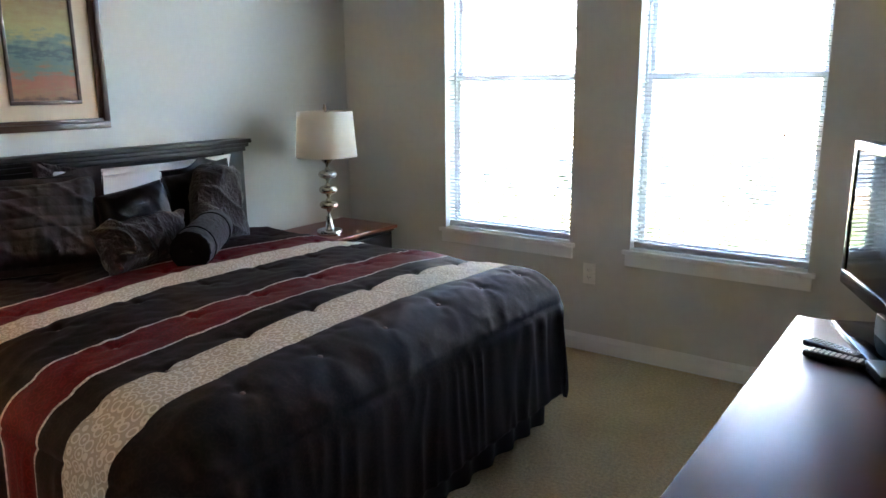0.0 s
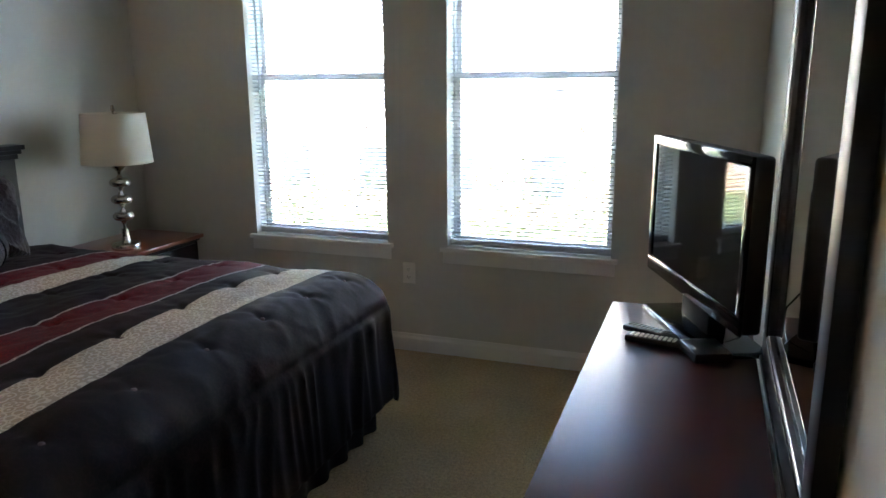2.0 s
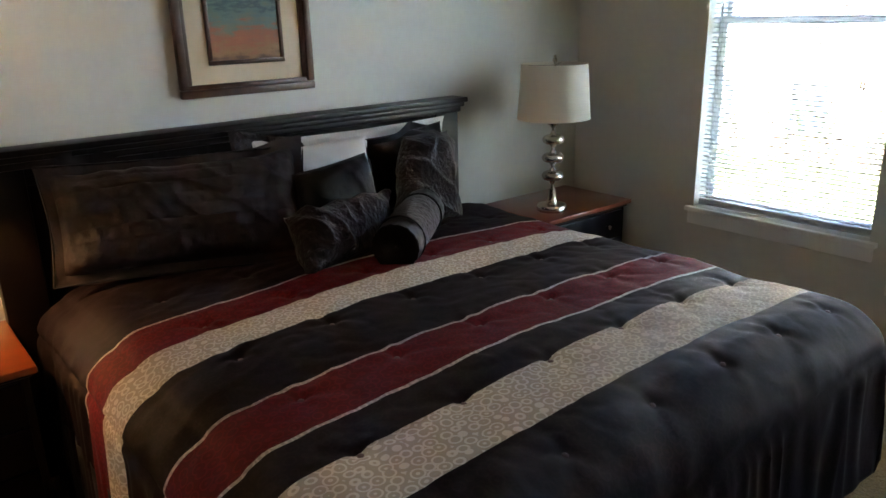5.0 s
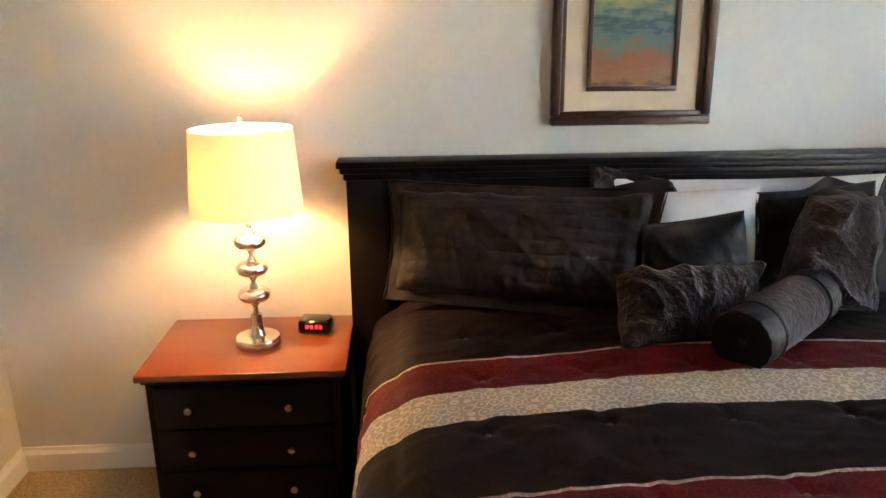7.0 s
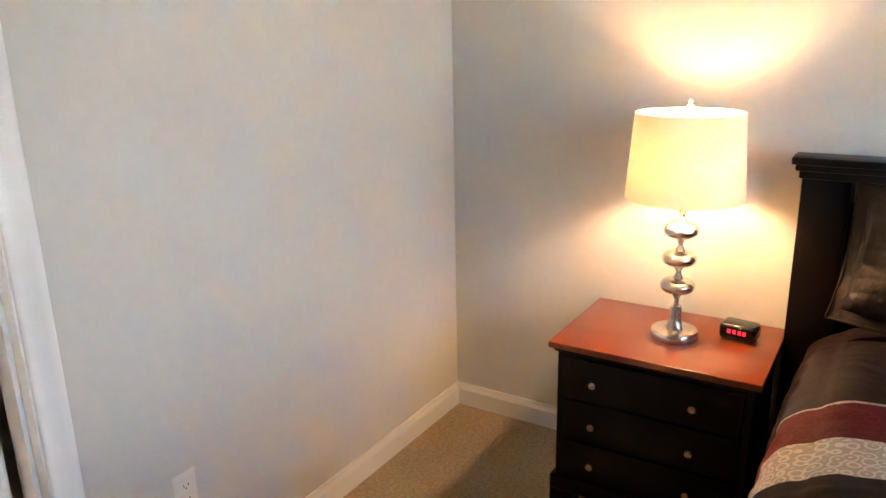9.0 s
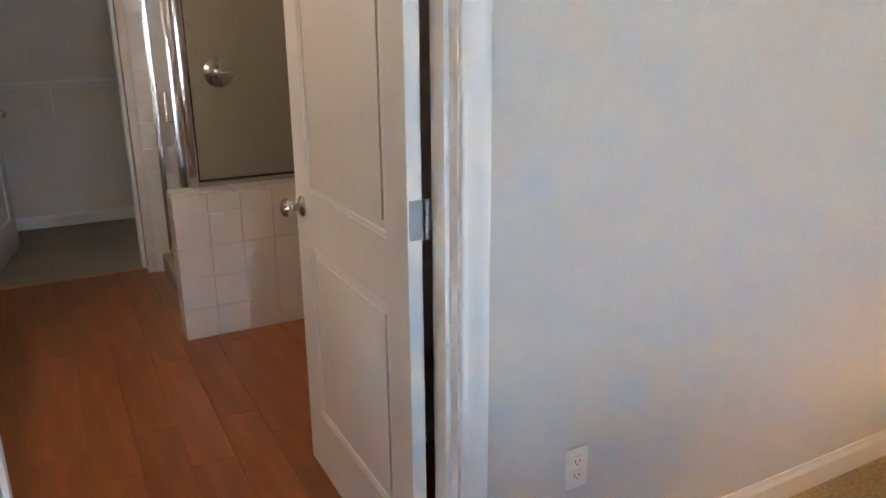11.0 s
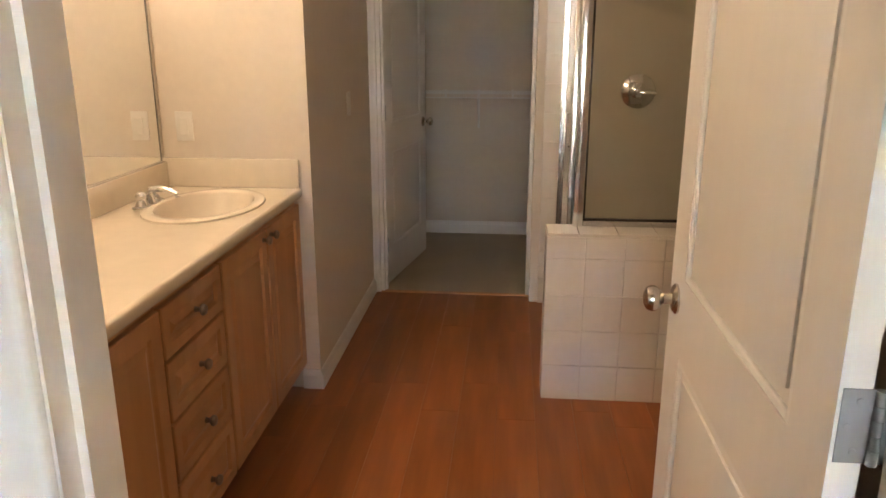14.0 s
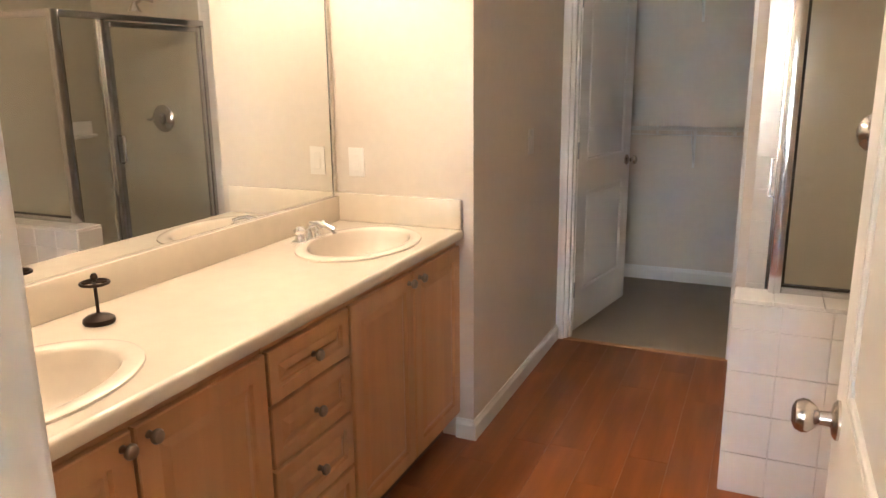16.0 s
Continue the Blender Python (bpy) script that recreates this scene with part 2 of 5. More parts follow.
def profile_strip(bm, a, b, out, height, thick):
    """A moulded skirting from a to b; out is the side it faces."""
    a, b, out = Vector(a), Vector(b), Vector(out)
    prof = [(0, 0), (thick, 0), (thick, height * 0.72), (thick * 0.75, height * 0.8), (thick * 0.55, height * 0.86), (thick * 0.4, height), (0, height)]
    ends = [[bm.verts.new(p + out * d + Vector((0, 0, h))) for d, h in prof] for p in (a, b)]
    for k in range(len(prof)):
        j = (k + 1) % len(prof)
        bm.faces.new((ends[0][k], ends[0][j], ends[1][j], ends[1][k]))
    bm.faces.new(list(reversed(ends[0])))
    bm.faces.new(ends[1])


def skirting(name, runs, label, h=0.095, t=0.014):
    bm = bmesh.new()
    for a, b, out in runs:
        profile_strip(bm, (*a, 0), (*b, 0), (*out, 0), h, t)
    return structure(part(name, bm, M_TRIM), label)


skirting("baseboard", [((0.014, YN), (XE - 0.014, YN), (0, -1)), ((0, 0.0), (0, YN), (1, 0)), ((0.014, 0), (1.654, 0), (0, 1)), ((2.67, 0), (XE - 0.014, 0), (0, 1)), ((XE, 0), (XE, YN), (-1, 0))], "white moulded baseboard")
skirting("bath_baseboard", [((NIBX, BYS), (NIBX, NIBY + 0.014), (-1, 0)), ((NIBX, NIBY), (2.99, NIBY), (0, 1)), ((BXW, -T), (BXW, -2.18), (1, 0)), ((BXW + 0.014, -T), (1.66, -T), (0, -1))], "white moulded baseboard", 0.085)
skirting("closet_baseboard", [((1.3, -4.88), (3.5, -4.88), (0, 1)), ((1.3, -4.866), (1.3, -3.6), (1, 0)), ((3.5, -4.866), (3.5, -3.6), (-1, 0))], "white moulded baseboard")


def casing(name, x0, x1, z1, y, out, w=0.066, label="white moulded door casing"):
    """Mitred moulded trim round a doorway in a wall along x; out is +1 or -1 along y."""
    k = w / 0.066
    prof = [(0, 0), (0, 0.008), (0.002, 0.0105), (0.006, 0.0115), (0.010, 0.0105), (0.013, 0.009), (0.022, 0.010), (0.034, 0.0125),
            (0.044, 0.0160), (0.050, 0.0178), (0.058, 0.0182), (0.063, 0.0172), (0.066, 0.0135), (0.066, 0)]
    bm = bmesh.new()
    rings = [[bm.verts.new((cx + sx * a * k, y + out * d, cz + sz * a * k)) for a, d in prof]
             for cx, cz, sx, sz in ((x0, 0, -1, 0), (x0, z1, -1, 1), (x1, z1, 1, 1), (x1, 0, 1, 0))]
    for ra, rb in zip(rings, rings[1:]):
        for i in range(len(prof)):
            j = (i + 1) % len(prof)
            bm.faces.new((ra[i], ra[j], rb[j], rb[i]))
    bm.faces.new(rings[0])
    bm.faces.new(list(reversed(rings[-1])))
    return structure(part(name, bm, M_TRIM, smooth=True), label)


casing("trim_door_bedroom", DX0 - 0.004, DX1 + 0.004, DZ, 0, 1)
casing("trim_door_bath", DX0 - 0.004, DX1 + 0.004, DZ, -T, -1)
structure(boxes("jamb_bath_door", [(DX0 - 0.02, DX0, -T, 0, 0, DZ), (DX1, DX1 + 0.02, -T, 0, 0, DZ), (DX0 - 0.02, DX1 + 0.02, -T, 0, DZ, DZ + 0.02),
                                   (DX0, DX0 + 0.011, -0.07, -0.035, 0, DZ), (DX1 - 0.011, DX1, -0.07, -0.035, 0, DZ), (DX0 + 0.011, DX1 - 0.011, -0.07, -0.035, DZ - 0.011, DZ)], M_TRIM), "white door jamb with stops")
casing("trim_closet_door", CX0, CX1, DZ, BYS, 1, 0.044)
structure(boxes("jamb_closet_door", [(CX0, CX0 + 0.02, BYS - T, BYS, 0, DZ), (CX1 - 0.02, CX1, BYS - T, BYS, 0, DZ), (CX0 + 0.02, CX1 - 0.02, BYS - T, BYS, DZ - 0.02, DZ),
                                     (CX1 - 0.031, CX1 - 0.02, BYS - 0.07, BYS - 0.04, 0, DZ - 0.02)], M_TRIM), "white closet door jamb")

# ---- bedding ----
def comforter_material():
    m = bpy.data.materials.new("striped_comforter")
    m.use_nodes = True
    t = m.node_tree
    n, l = t.nodes, t.links
    b = n["Principled BSDF"]
    uv = n.new("ShaderNodeUVMap")
    sep = n.new("ShaderNodeSeparateXYZ")
    l.new(uv.outputs[0], sep.inputs[0])
    scl = n.new("ShaderNodeMath")
    scl.operation, scl.inputs[1].default_value = "MULTIPLY", 0.4
    l.new(sep.outputs[0], scl.inputs[0])
    char, burg, cream, line = (0.0125, 0.0056, 0.0064), (0.112, 0.0062, 0.0090), (0.63, 0.57, 0.49), (0.52, 0.46, 0.44)
    bands = [(0.0, char), (0.720, line), (0.728, burg), (0.886, cream), (1.036, char), (1.315, line), (1.323, burg),
             (1.500, line), (1.508, char), (1.622, cream), (1.812, char)]
    ramp = n.new("ShaderNodeValToRGB")
    ramp.color_ramp.interpolation = "CONSTANT"
    flag = n.new("ShaderNodeValToRGB")
    flag.color_ramp.interpolation = "CONSTANT"
    for r, pick in ((ramp, lambda c: c), (flag, lambda c: (1, 1, 1) if c is cream else (0, 0, 0))):
        for k, (at, c) in enumerate(bands):
            e = r.color_ramp.elements[0] if k == 0 else r.color_ramp.elements.new(at * 0.4)
            e.position, e.color = at * 0.4, (*pick(c), 1)
        r.color_ramp.elements[len(bands)].color = (*pick(char), 1)
        l.new(scl.outputs[0], r.inputs[0])
    scroll = n.new("ShaderNodeTexVoronoi")
    scroll.inputs["Scale"].default_value, scroll.inputs["Randomness"].default_value = 34, 0.45
    l.new(uv.outputs[0], scroll.inputs["Vector"])
    rings = n.new("ShaderNodeMath")
    rings.operation, rings.inputs[1].default_value = "MULTIPLY", 17
    l.new(scroll.outputs["Distance"], rings.inputs[0])
    sine = n.new("ShaderNodeMath")
    sine.operation = "SINE"
    l.new(rings.outputs[0], sine.inputs[0])
    brocade = n.new("ShaderNodeValToRGB")
    brocade.color_ramp.elements[0].position, brocade.color_ramp.elements[0].color = 0.25, (0.66, 0.62, 0.58, 1)
    brocade.color_ramp.elements[1].position, brocade.color_ramp.elements[1].color = 0.55, (1, 1, 1, 1)
    l.new(sine.outputs[0], brocade.inputs[0])
    sheen = n.new("ShaderNodeValToRGB")
    sheen.color_ramp.elements[0].position, sheen.color_ramp.elements[0].color = 0.35, (0.82, 0.82, 0.82, 1)
    sheen.color_ramp.elements[1].position, sheen.color_ramp.elements[1].color = 0.6, (1.2, 1.2, 1.2, 1)
    l.new(sine.outputs[0], sheen.inputs[0])
    pick = n.new("ShaderNodeMix")
    pick.data_type = "RGBA"
    l.new(flag.outputs[0], pick.inputs[0])
    l.new(sheen.outputs[0], pick.inputs[6])
    l.new(brocade.outputs[0], pick.inputs[7])
    mul = n.new("ShaderNodeMix")
    mul.data_type, mul.blend_type = "RGBA", "MULTIPLY"
    mul.inputs[0].default_value = 1.0
    l.new(ramp.outputs[0], mul.inputs[6])
    l.new(pick.outputs[2], mul.inputs[7])
    l.new(mul.outputs[2], b.inputs["Base Color"])
    b.inputs["Roughness"].default_value = 0.66
    b.inputs["Specular IOR Level"].default_value = 0.12
    b.inputs["Sheen Weight"].default_value = 0.01
    b.inputs["Sheen Roughness"].default_value = 0.4
    co = n.new("ShaderNodeTexCoord")
    weave = n.new("ShaderNodeTexNoise")
    weave.inputs["Scale"].default_value, weave.inputs["Detail"].default_value = 38, 6
    l.new(co.outputs["Object"], weave.inputs["Vector"])
    bp = n.new("ShaderNodeBump")
    bp.inputs["Strength"].default_value, bp.inputs["Distance"].default_value = 0.25, 0.004
    l.new(weave.outputs["Fac"], bp.inputs["Height"])
    l.new(bp.outputs[0], b.inputs["Normal"])
    return m


BX0, BX1, BY0, BY1, BZ = 0.13, 2.035, 1.305, 3.215, 0.692


def build_comforter():
    R, DROP = 0.16, 0.48
    qx1, qy0, qy1 = BX1 - R, BY0 + R, BY1 - R
    arc = R * math.pi / 2
    side = arc + DROP - R
    us = np.linspace(BX0, qx1 + side, 250)
    vs = np.linspace(qy0 - side, qy1 + side, 300)
    tufts = [(0.555 + 0.27 * i, qy0 + 0.13 + 0.27 * j + 0.02 * (i % 2)) for i in range(6) for j in range(6)]
    bm = bmesh.new()
    uvl = bm.loops.layers.uv.new("UVMap")
    grid = []
    for u in us:
        row = []
        for v in vs:
            qx, qy = min(u, qx1), min(max(v, qy0), qy1)
            dx, dy = u - qx, v - qy
            ln = math.hypot(dx, dy)
            nx, ny = (dx / ln, dy / ln) if ln > 1e-6 else (0.0, 0.0)
            if ln < arc:
                hor, drop = R * math.sin(ln / R), R * (1 - math.cos(ln / R))
            else:
                hor, drop = R, R + ln - arc
            along = qy + qx + math.atan2(ny, nx) * 0.25 if ln > 1e-6 else 0.0
            seam_at = 0.205
            fall = max(0.0, drop - R * 0.75) / DROP
            below = min(1.0, max(0.0, (ln - seam_at) / 0.05))
            pleat = 1 - abs(noise.noise(Vector((along * 14, ln * 1.6, 7.0)))) * 2.2
            fold = 0.45 * math.sin(along * 19 + 2.6 * math.sin(along * 5) + ln * 5) + 0.25 * math.sin(along * 47 + 3.0 * math.sin(along * 9) - ln * 4)
            hor += fall * 0.022 + below * (0.006 * fold * (0.4 + fall) * (0.6 + 0.8 * noise.noise(Vector((along * 2.5, 3.0, 1.0)))) + 0.010 * pleat)
            if ln > 0:
                hor += 0.008 * math.exp(-((ln - 0.13) / 0.06) ** 2) - 0.006 * math.exp(-((ln - seam_at) / 0.009) ** 2)
                hor += 0.005 * (1 - below) * min(1, ln / 0.1) * (1 - 2 * abs(noise.noise(Vector((along * 9, ln * 12, 1.0)))))
            if nx > 0.2 and abs(ny) > 0.2:
                hor += 0.02 * fall * (2 * abs(nx * ny)) * math.sin(math.atan2(abs(ny), nx) * 9)
                drop -= 0.13 * fall * (2 * abs(nx * ny))
            z = BZ - drop - 0.03 * max(0.0, 1 - (u - BX0) / 0.25)
            top = max(0.0, 1 - ln / arc)
            near, ta, tc = min(((u - a) ** 2 + (v - c) ** 2, a, c) for a, c in tufts)
            ang = math.atan2(v - tc, u - ta)
            dent = -0.013 * math.exp(-near / 0.0004) - 0.005 * math.exp(-near / 0.007)
            dent += 0.0022 * math.cos(5 * ang + ta * 40 + tc * 23) * math.exp(-((math.sqrt(near) - 0.05) / 0.04) ** 2)
            n1 = noise.noise(Vector((u * 7 + v * 3, v * 3 - u * 2, 1.0)))
            n2 = noise.noise(Vector((u * 13 - v * 6, v * 8 + u * 3, 5.0)))
            wr = 0.012 * noise.noise(Vector((u * 4, v * 2.6, 2.0))) + 0.0035 * ((1 - abs(n1)) ** 5 - 0.3) - 0.0022 * (1 - abs(n2)) ** 8 + 0.0018 * noise.noise(Vector((u * 30, v * 14, 9.0)))
            crown = 0.058 * max(0.0, math.sin(math.pi * min(1, max(0, (v - qy0 + 0.06) / (qy1 - qy0 + 0.12))))) ** 0.42
            z += (dent + wr + crown) * (0.2 + 0.8 * top)
            row.append(bm.verts.new((qx + nx * hor, qy + ny * hor, z)))
        grid.append(row)
    for i in range(len(us) - 1):
        for j in range(len(vs) - 1):
            f = bm.faces.new((grid[i][j], grid[i + 1][j], grid[i + 1][j + 1], grid[i][j + 1]))
            for lp, (a, c) in zip(f.loops, ((i, j), (i + 1, j), (i + 1, j + 1), (i, j + 1))):
                lp[uvl].uv = (us[a] + 0.014 * noise.noise(Vector((0, vs[c] * 3, 2))) + 0.003 * noise.noise(Vector((us[a] * 3, vs[c] * 14, 2))), vs[c])
    places = [[tuple(v.co) for v in row] for row in grid]
    ob = part("comforter", bm, comforter_material(), smooth=True)
    ob.data.shade_smooth()
    sol = ob.modifiers.new("thickness", "SOLIDIFY")
    sol.thickness, sol.offset = 0.018, -1
    tagged(ob, "quilted charcoal comforter with burgundy and cream stripes on the bed", "bedding")
    for k, (a, c) in enumerate(tufts):
        if a < 1.0 and not (2.4 < c < 2.9) and k % 6 in (1, 2):
            continue
        iu = int(np.argmin(abs(us - a)))
        iv = int(np.argmin(abs(vs - c)))
        bt = bmesh.new()
        lathe(bt, [(0.008, -0.002), (0.0085, 0.001), (0.006, 0.004), (0.002, 0.005)], steps=10)
        x, y, z = places[iu][iv]
        part("tuft", bt, M_TUFT, ob, smooth=True, at=Matrix.Translation((x, y, z)))


M_TUFT = material("tuft_thread", (0.12, 0.07, 0.065), 0.6, tint=0.2)
build_comforter()

M_SKIRT = material("bed_skirt_fabric", (0.007, 0.005, 0.0055), 0.8, tint=0.2, bump=0.3, bump_scale=300)
M_SATIN = material("dark_satin", (0.007, 0.0045, 0.005), 0.5, tint=0.35, grain=22, coarse=7, bump=0.4, bump_scale=30, dist=0.008, spec=0.15)
M_BROWNQ = material("brown_quilted_fabric", (0.0145, 0.0058, 0.0050), 0.6, tint=0.45, grain=30, coarse=8, bump=0.6, bump_scale=34, dist=0.008, spec=0.3)
M_FUR = material("brown_plush", (0.018, 0.0095, 0.010), 0.75, tint=0.6, grain=34, coarse=9, bump=0.9, bump_scale=60, dist=0.014, sheen=0.08, spec=0.3)
M_WHITE = material("white_cotton", (0.62, 0.61, 0.62), 0.8, tint=0.05, grain=12, bump=0.3, bump_scale=28, dist=0.006)
M_MATTRESS = material("mattress_ticking", (0.6, 0.58, 0.54), 0.8, tint=0.05)

bed = thing("bed", (0, 0, 0), "king bed with a dark espresso headboard and a charcoal bed skirt", "bed")
boxes("headboard_cap", [(0.025, 0.135, 1.214, 3.202, 1.132, 1.154)], M_ESPRESSO, bed, bevel=0.004, segments=2)
boxes("headboard_moulding", [(0.028, 0.122, 1.224, 3.192, 1.112, 1.132)], M_ESPRESSO, bed, bevel=0.005, segments=2)
boxes("headboard_moulding", [(0.03, 0.108, 1.234, 3.182, 1.088, 1.112)], M_ESPRESSO, bed, bevel=0.005, segments=2)
boxes("headboard_panel", [(0.035, 0.062, 1.372, 3.044, 0.30, 1.03)], M_ESPRESSO, bed)
boxes("headboard_rail", [(0.032, 0.088, 1.372, 3.044, 1.03, 1.088)], M_ESPRESSO, bed, bevel=0.004)
for y0 in (1.242, 3.044):
    boxes("headboard_post", [(0.03, 0.094, y0, y0 + 0.13, 0.0, 1.088)], M_ESPRESSO, bed, bevel=0.005, segments=2)
boxes("mattress", [(0.12, 1.90, 1.36, 3.14, 0.36, 0.64)], M_MATTRESS, bed, bevel=0.05, segments=3)
boxes("box_spring", [(0.12, 1.90, 1.33, 3.17, 0.17, 0.36)], M_SKIRT, bed, bevel=0.02)


def skirt():
    bm = bmesh.new()
    path = [(0.16, 1.292), (1.915, 1.292), (1.915, 3.205), (0.16, 3.205)]
    pts = []
    for (ax, ay), (bx, by) in zip(path, path[1:]):
        n = int(math.hypot(bx - ax, by - ay) / 0.012)
        for k in range(n):
            pts.append((ax + (bx - ax) * k / n, ay + (by - ay) * k / n, (by - ay) / abs(by - ay + 1e-9) if abs(by - ay) > 0.1 else 0.0, 1.0 if abs(bx - ax) > 0.1 else 0.0, ay < 2))
    rows = []
    for h in np.linspace(0.004, 0.36, 8):
        row = []
        for k, (x, y, sx, sy, low) in enumerate(pts):
            w = 0.010 * math.sin(k * 0.55 + 1.5 * math.sin(k * 0.06)) * (1.3 - h * 2)
            row.append(bm.verts.new((x + (w if sx else 0), y + ((-w if low else w) if sy else 0), h)))
        rows.append(row)
    for a, b in zip(rows, rows[1:]):
        for k in range(len(a) - 1):
            bm.faces.new((a[k], a[k + 1], b[k + 1], b[k]))
    ob = part("bed_skirt", bm, M_SKIRT, bed, smooth=True)
    ob.modifiers.new("thickness", "SOLIDIFY").thickness = 0.003


skirt()


PZ = 0.728


def pad_mesh(bl, br, tr, tl, thick, seed=0, nu=40, inset=0.06, crumple=0.01, quilt=0.0, flange=0.0, ruffle=0.0, peak=(0.0, 0.0), creases=1.0):
    """A stuffed pad between four corners, swelling to both sides, with a flat flange round it where one is given."""
    bl, br, tr, tl = Vector(bl), Vector(br), Vector(tr), Vector(tl)
    across, up = (br - bl + tr - tl) * 0.5, (tl - bl + tr - br) * 0.5
    w, h = across.length, up.length
    front = across.cross(up).normalized()
    bm = bmesh.new()
    grids = []
    for s in (1, -1):
        g = []
        for i in range(nu + 1):
            row = []
            for j in range(nu + 1):
                u, v = i / nu, j / nu
                a, b = 2 * u - 1, 2 * v - 1
                fa, fb = (1 - 2 * flange / w), (1 - 2 * flange / h)
                ca, cb = min(1, abs(a) / fa), min(1, abs(b) / fb)
                body = (max(0, (1 - ca ** 3.2) * (1 - cb ** 3.2))) ** 0.5
                uu = 0.5 + (u - 0.5) * (1 - inset * (1 - b * b) * abs(a))
                vv = 0.5 + (v - 0.5) * (1 - inset * (1 - a * a) * abs(b))
                p = bl.lerp(br, uu).lerp(tl.lerp(tr, uu), vv)
                y, z = uu * w, vv * h
                c = noise.noise(Vector((y * 5 + seed, z * 5, s * 2.0))) * crumple * 1.2 + noise.noise(Vector((y * 15 + seed, z * 13, s))) * crumple * 0.5
                fold = 1 - abs(noise.noise(Vector((y * 9 + z * 6 + seed, z * 4 - y * 2, 3.0 + s))))
                c += creases * crumple * 0.9 * (fold ** 6 - 0.4)
                c += quilt * (abs(math.sin(y * math.pi / 0.042)) * abs(math.sin(z * math.pi / 0.042))) ** 0.4
                rim = noise.noise(Vector((y * 11 + seed, z * 11, seed))) * crumple * 1.3 + ruffle * math.sin((y + z) * 75 + seed + 2 * math.sin(y * 20))
                p = p + up.normalized() * (peak[1] * math.exp(-((u - peak[0]) / 0.16) ** 2) * v ** 5 + ruffle * 0.6 * math.sin(y * 60 + seed) * v ** 8)
                edge = i in (0, nu) or j in (0, nu)
                if edge and s == -1:
                    row.append(grids[0][i][j])
                    continue
                row.append(bm.verts.new(p + front * (s * (thick * 0.5 * body + c * min(1, body * 3)) + rim * (1 - body))))
            g.append(row)
        grids.append(g)
    for s, g in enumerate(grids):
        for i in range(nu):
            for j in range(nu):
                q = (g[i][j], g[i + 1][j], g[i + 1][j + 1], g[i][j + 1])
                bm.faces.new(q if s == 0 else tuple(reversed(q)))
    return bm


def pad(name, corners, thick, mat, label, category="pillow", piping=None, **kw):
    bm = pad_mesh(*corners, thick, **kw)
    ob = part(name, bm, mat, smooth=True)
    ob.data.shade_smooth()
    tagged(ob, label, category, "pillows on the bed")
    if piping:
        c = [Vector(p) for p in corners]
        ins = kw.get("inset", 0.06)
        mid = sum(c, Vector()) / 4
        pts = []
        for k in range(4):
            a, b = c[k], c[(k + 1) % 4]
            for q in range(10):
                p = a.lerp(b, q / 10)
                pts.append(p.lerp(mid, ins * 0.9 * (1 - (2 * q / 10 - 1) ** 2)))
        bm = bmesh.new()
        tube(bm, pts + [pts[0]], 0.0035, 6)
        part("piping", bm, piping, ob, smooth=True)
    return ob


pad("pillow", ((0.13, 2.10, PZ), (0.13, 3.05, PZ), (0.14, 3.055, 1.085), (0.13, 2.10, 1.085)), 0.10, M_WHITE, "white cotton sleeping pillow against the headboard with its end showing", seed=3, crumple=0.005)
pad("pillow_sham", ((0.135, 1.40, PZ), (0.135, 2.04, PZ), (0.13, 2.03, 1.07), (0.12, 1.45, 1.09)), 0.08, M_SATIN, "dark satin pillow sham with a floppy peak against the headboard", seed=31, flange=0.04, crumple=0.014, peak=(0.16, 0.06))
pad("pillow_sham", ((0.16, 2.02, 0.80), (0.17, 2.52, 0.80), (0.135, 2.53, 1.040), (0.125, 2.04, 1.140)), 0.06, M_FUR, "crumpled brown sham slumped over a white pillow", seed=5, crumple=0.022)
pad("pillow", ((0.27, 1.75, PZ), (0.28, 2.585, PZ + 0.02), (0.225, 2.58, 1.068), (0.19, 1.72, 1.040)), 0.12, M_WHITE, "white cotton pillow standing behind the quilted brown sham", seed=41, inset=0.04, crumple=0.006)
pad("pillow_sham", ((0.28, 1.36, PZ + 0.012), (0.58, 2.12, PZ + 0.005), (0.30, 2.25, 1.080), (0.155, 1.385, 1.098)), 0.17, M_BROWNQ, "large brown quilted pillow sham with a limp flange leaning back", seed=11, inset=0.05, crumple=0.012, quilt=0.0055, nu=84, piping=M_SATIN, flange=0.035, peak=(0.97, 0.035))
pad("pillow_sham", ((0.30, 2.55, PZ), (0.27, 3.00, PZ), (0.19, 2.985, 1.070), (0.235, 2.56, 1.048)), 0.13, M_SATIN, "dark satin pillow sham behind the folded plush sham", piping=M_FUR, seed=19, crumple=0.014, peak=(0.6, 0.04), flange=0.03)
pad("pillow_sham", ((0.50, 2.48, PZ + 0.01), (0.50, 2.86, PZ + 0.0), (0.27, 2.965, 1.045), (0.30, 2.70, 1.055)), 0.15, M_FUR, "dark brown plush sham folded over at its upper corner", seed=17, crumple=0.026, nu=48, creases=1.0)
pad("throw_cushion", ((0.50, 2.11, PZ + 0.04), (0.49, 2.46, PZ + 0.06), (0.425, 2.435, 1.036), (0.42, 2.135, 0.998)), 0.13, M_SATIN, "square dark satin throw cushion with a piped rim", piping=M_FUR, seed=23, inset=0.05, crumple=0.008)
pad("throw_cushion", ((0.74, 1.99, PZ + 0.012), (0.66, 2.35, PZ + 0.02), (0.52, 2.47, 0.905), (0.58, 2.01, 0.910)), 0.15, M_FUR, "brown plush ruffled throw cushion in front of the square cushion", seed=29, crumple=0.022, inset=0.03, ruffle=0.010, nu=56)


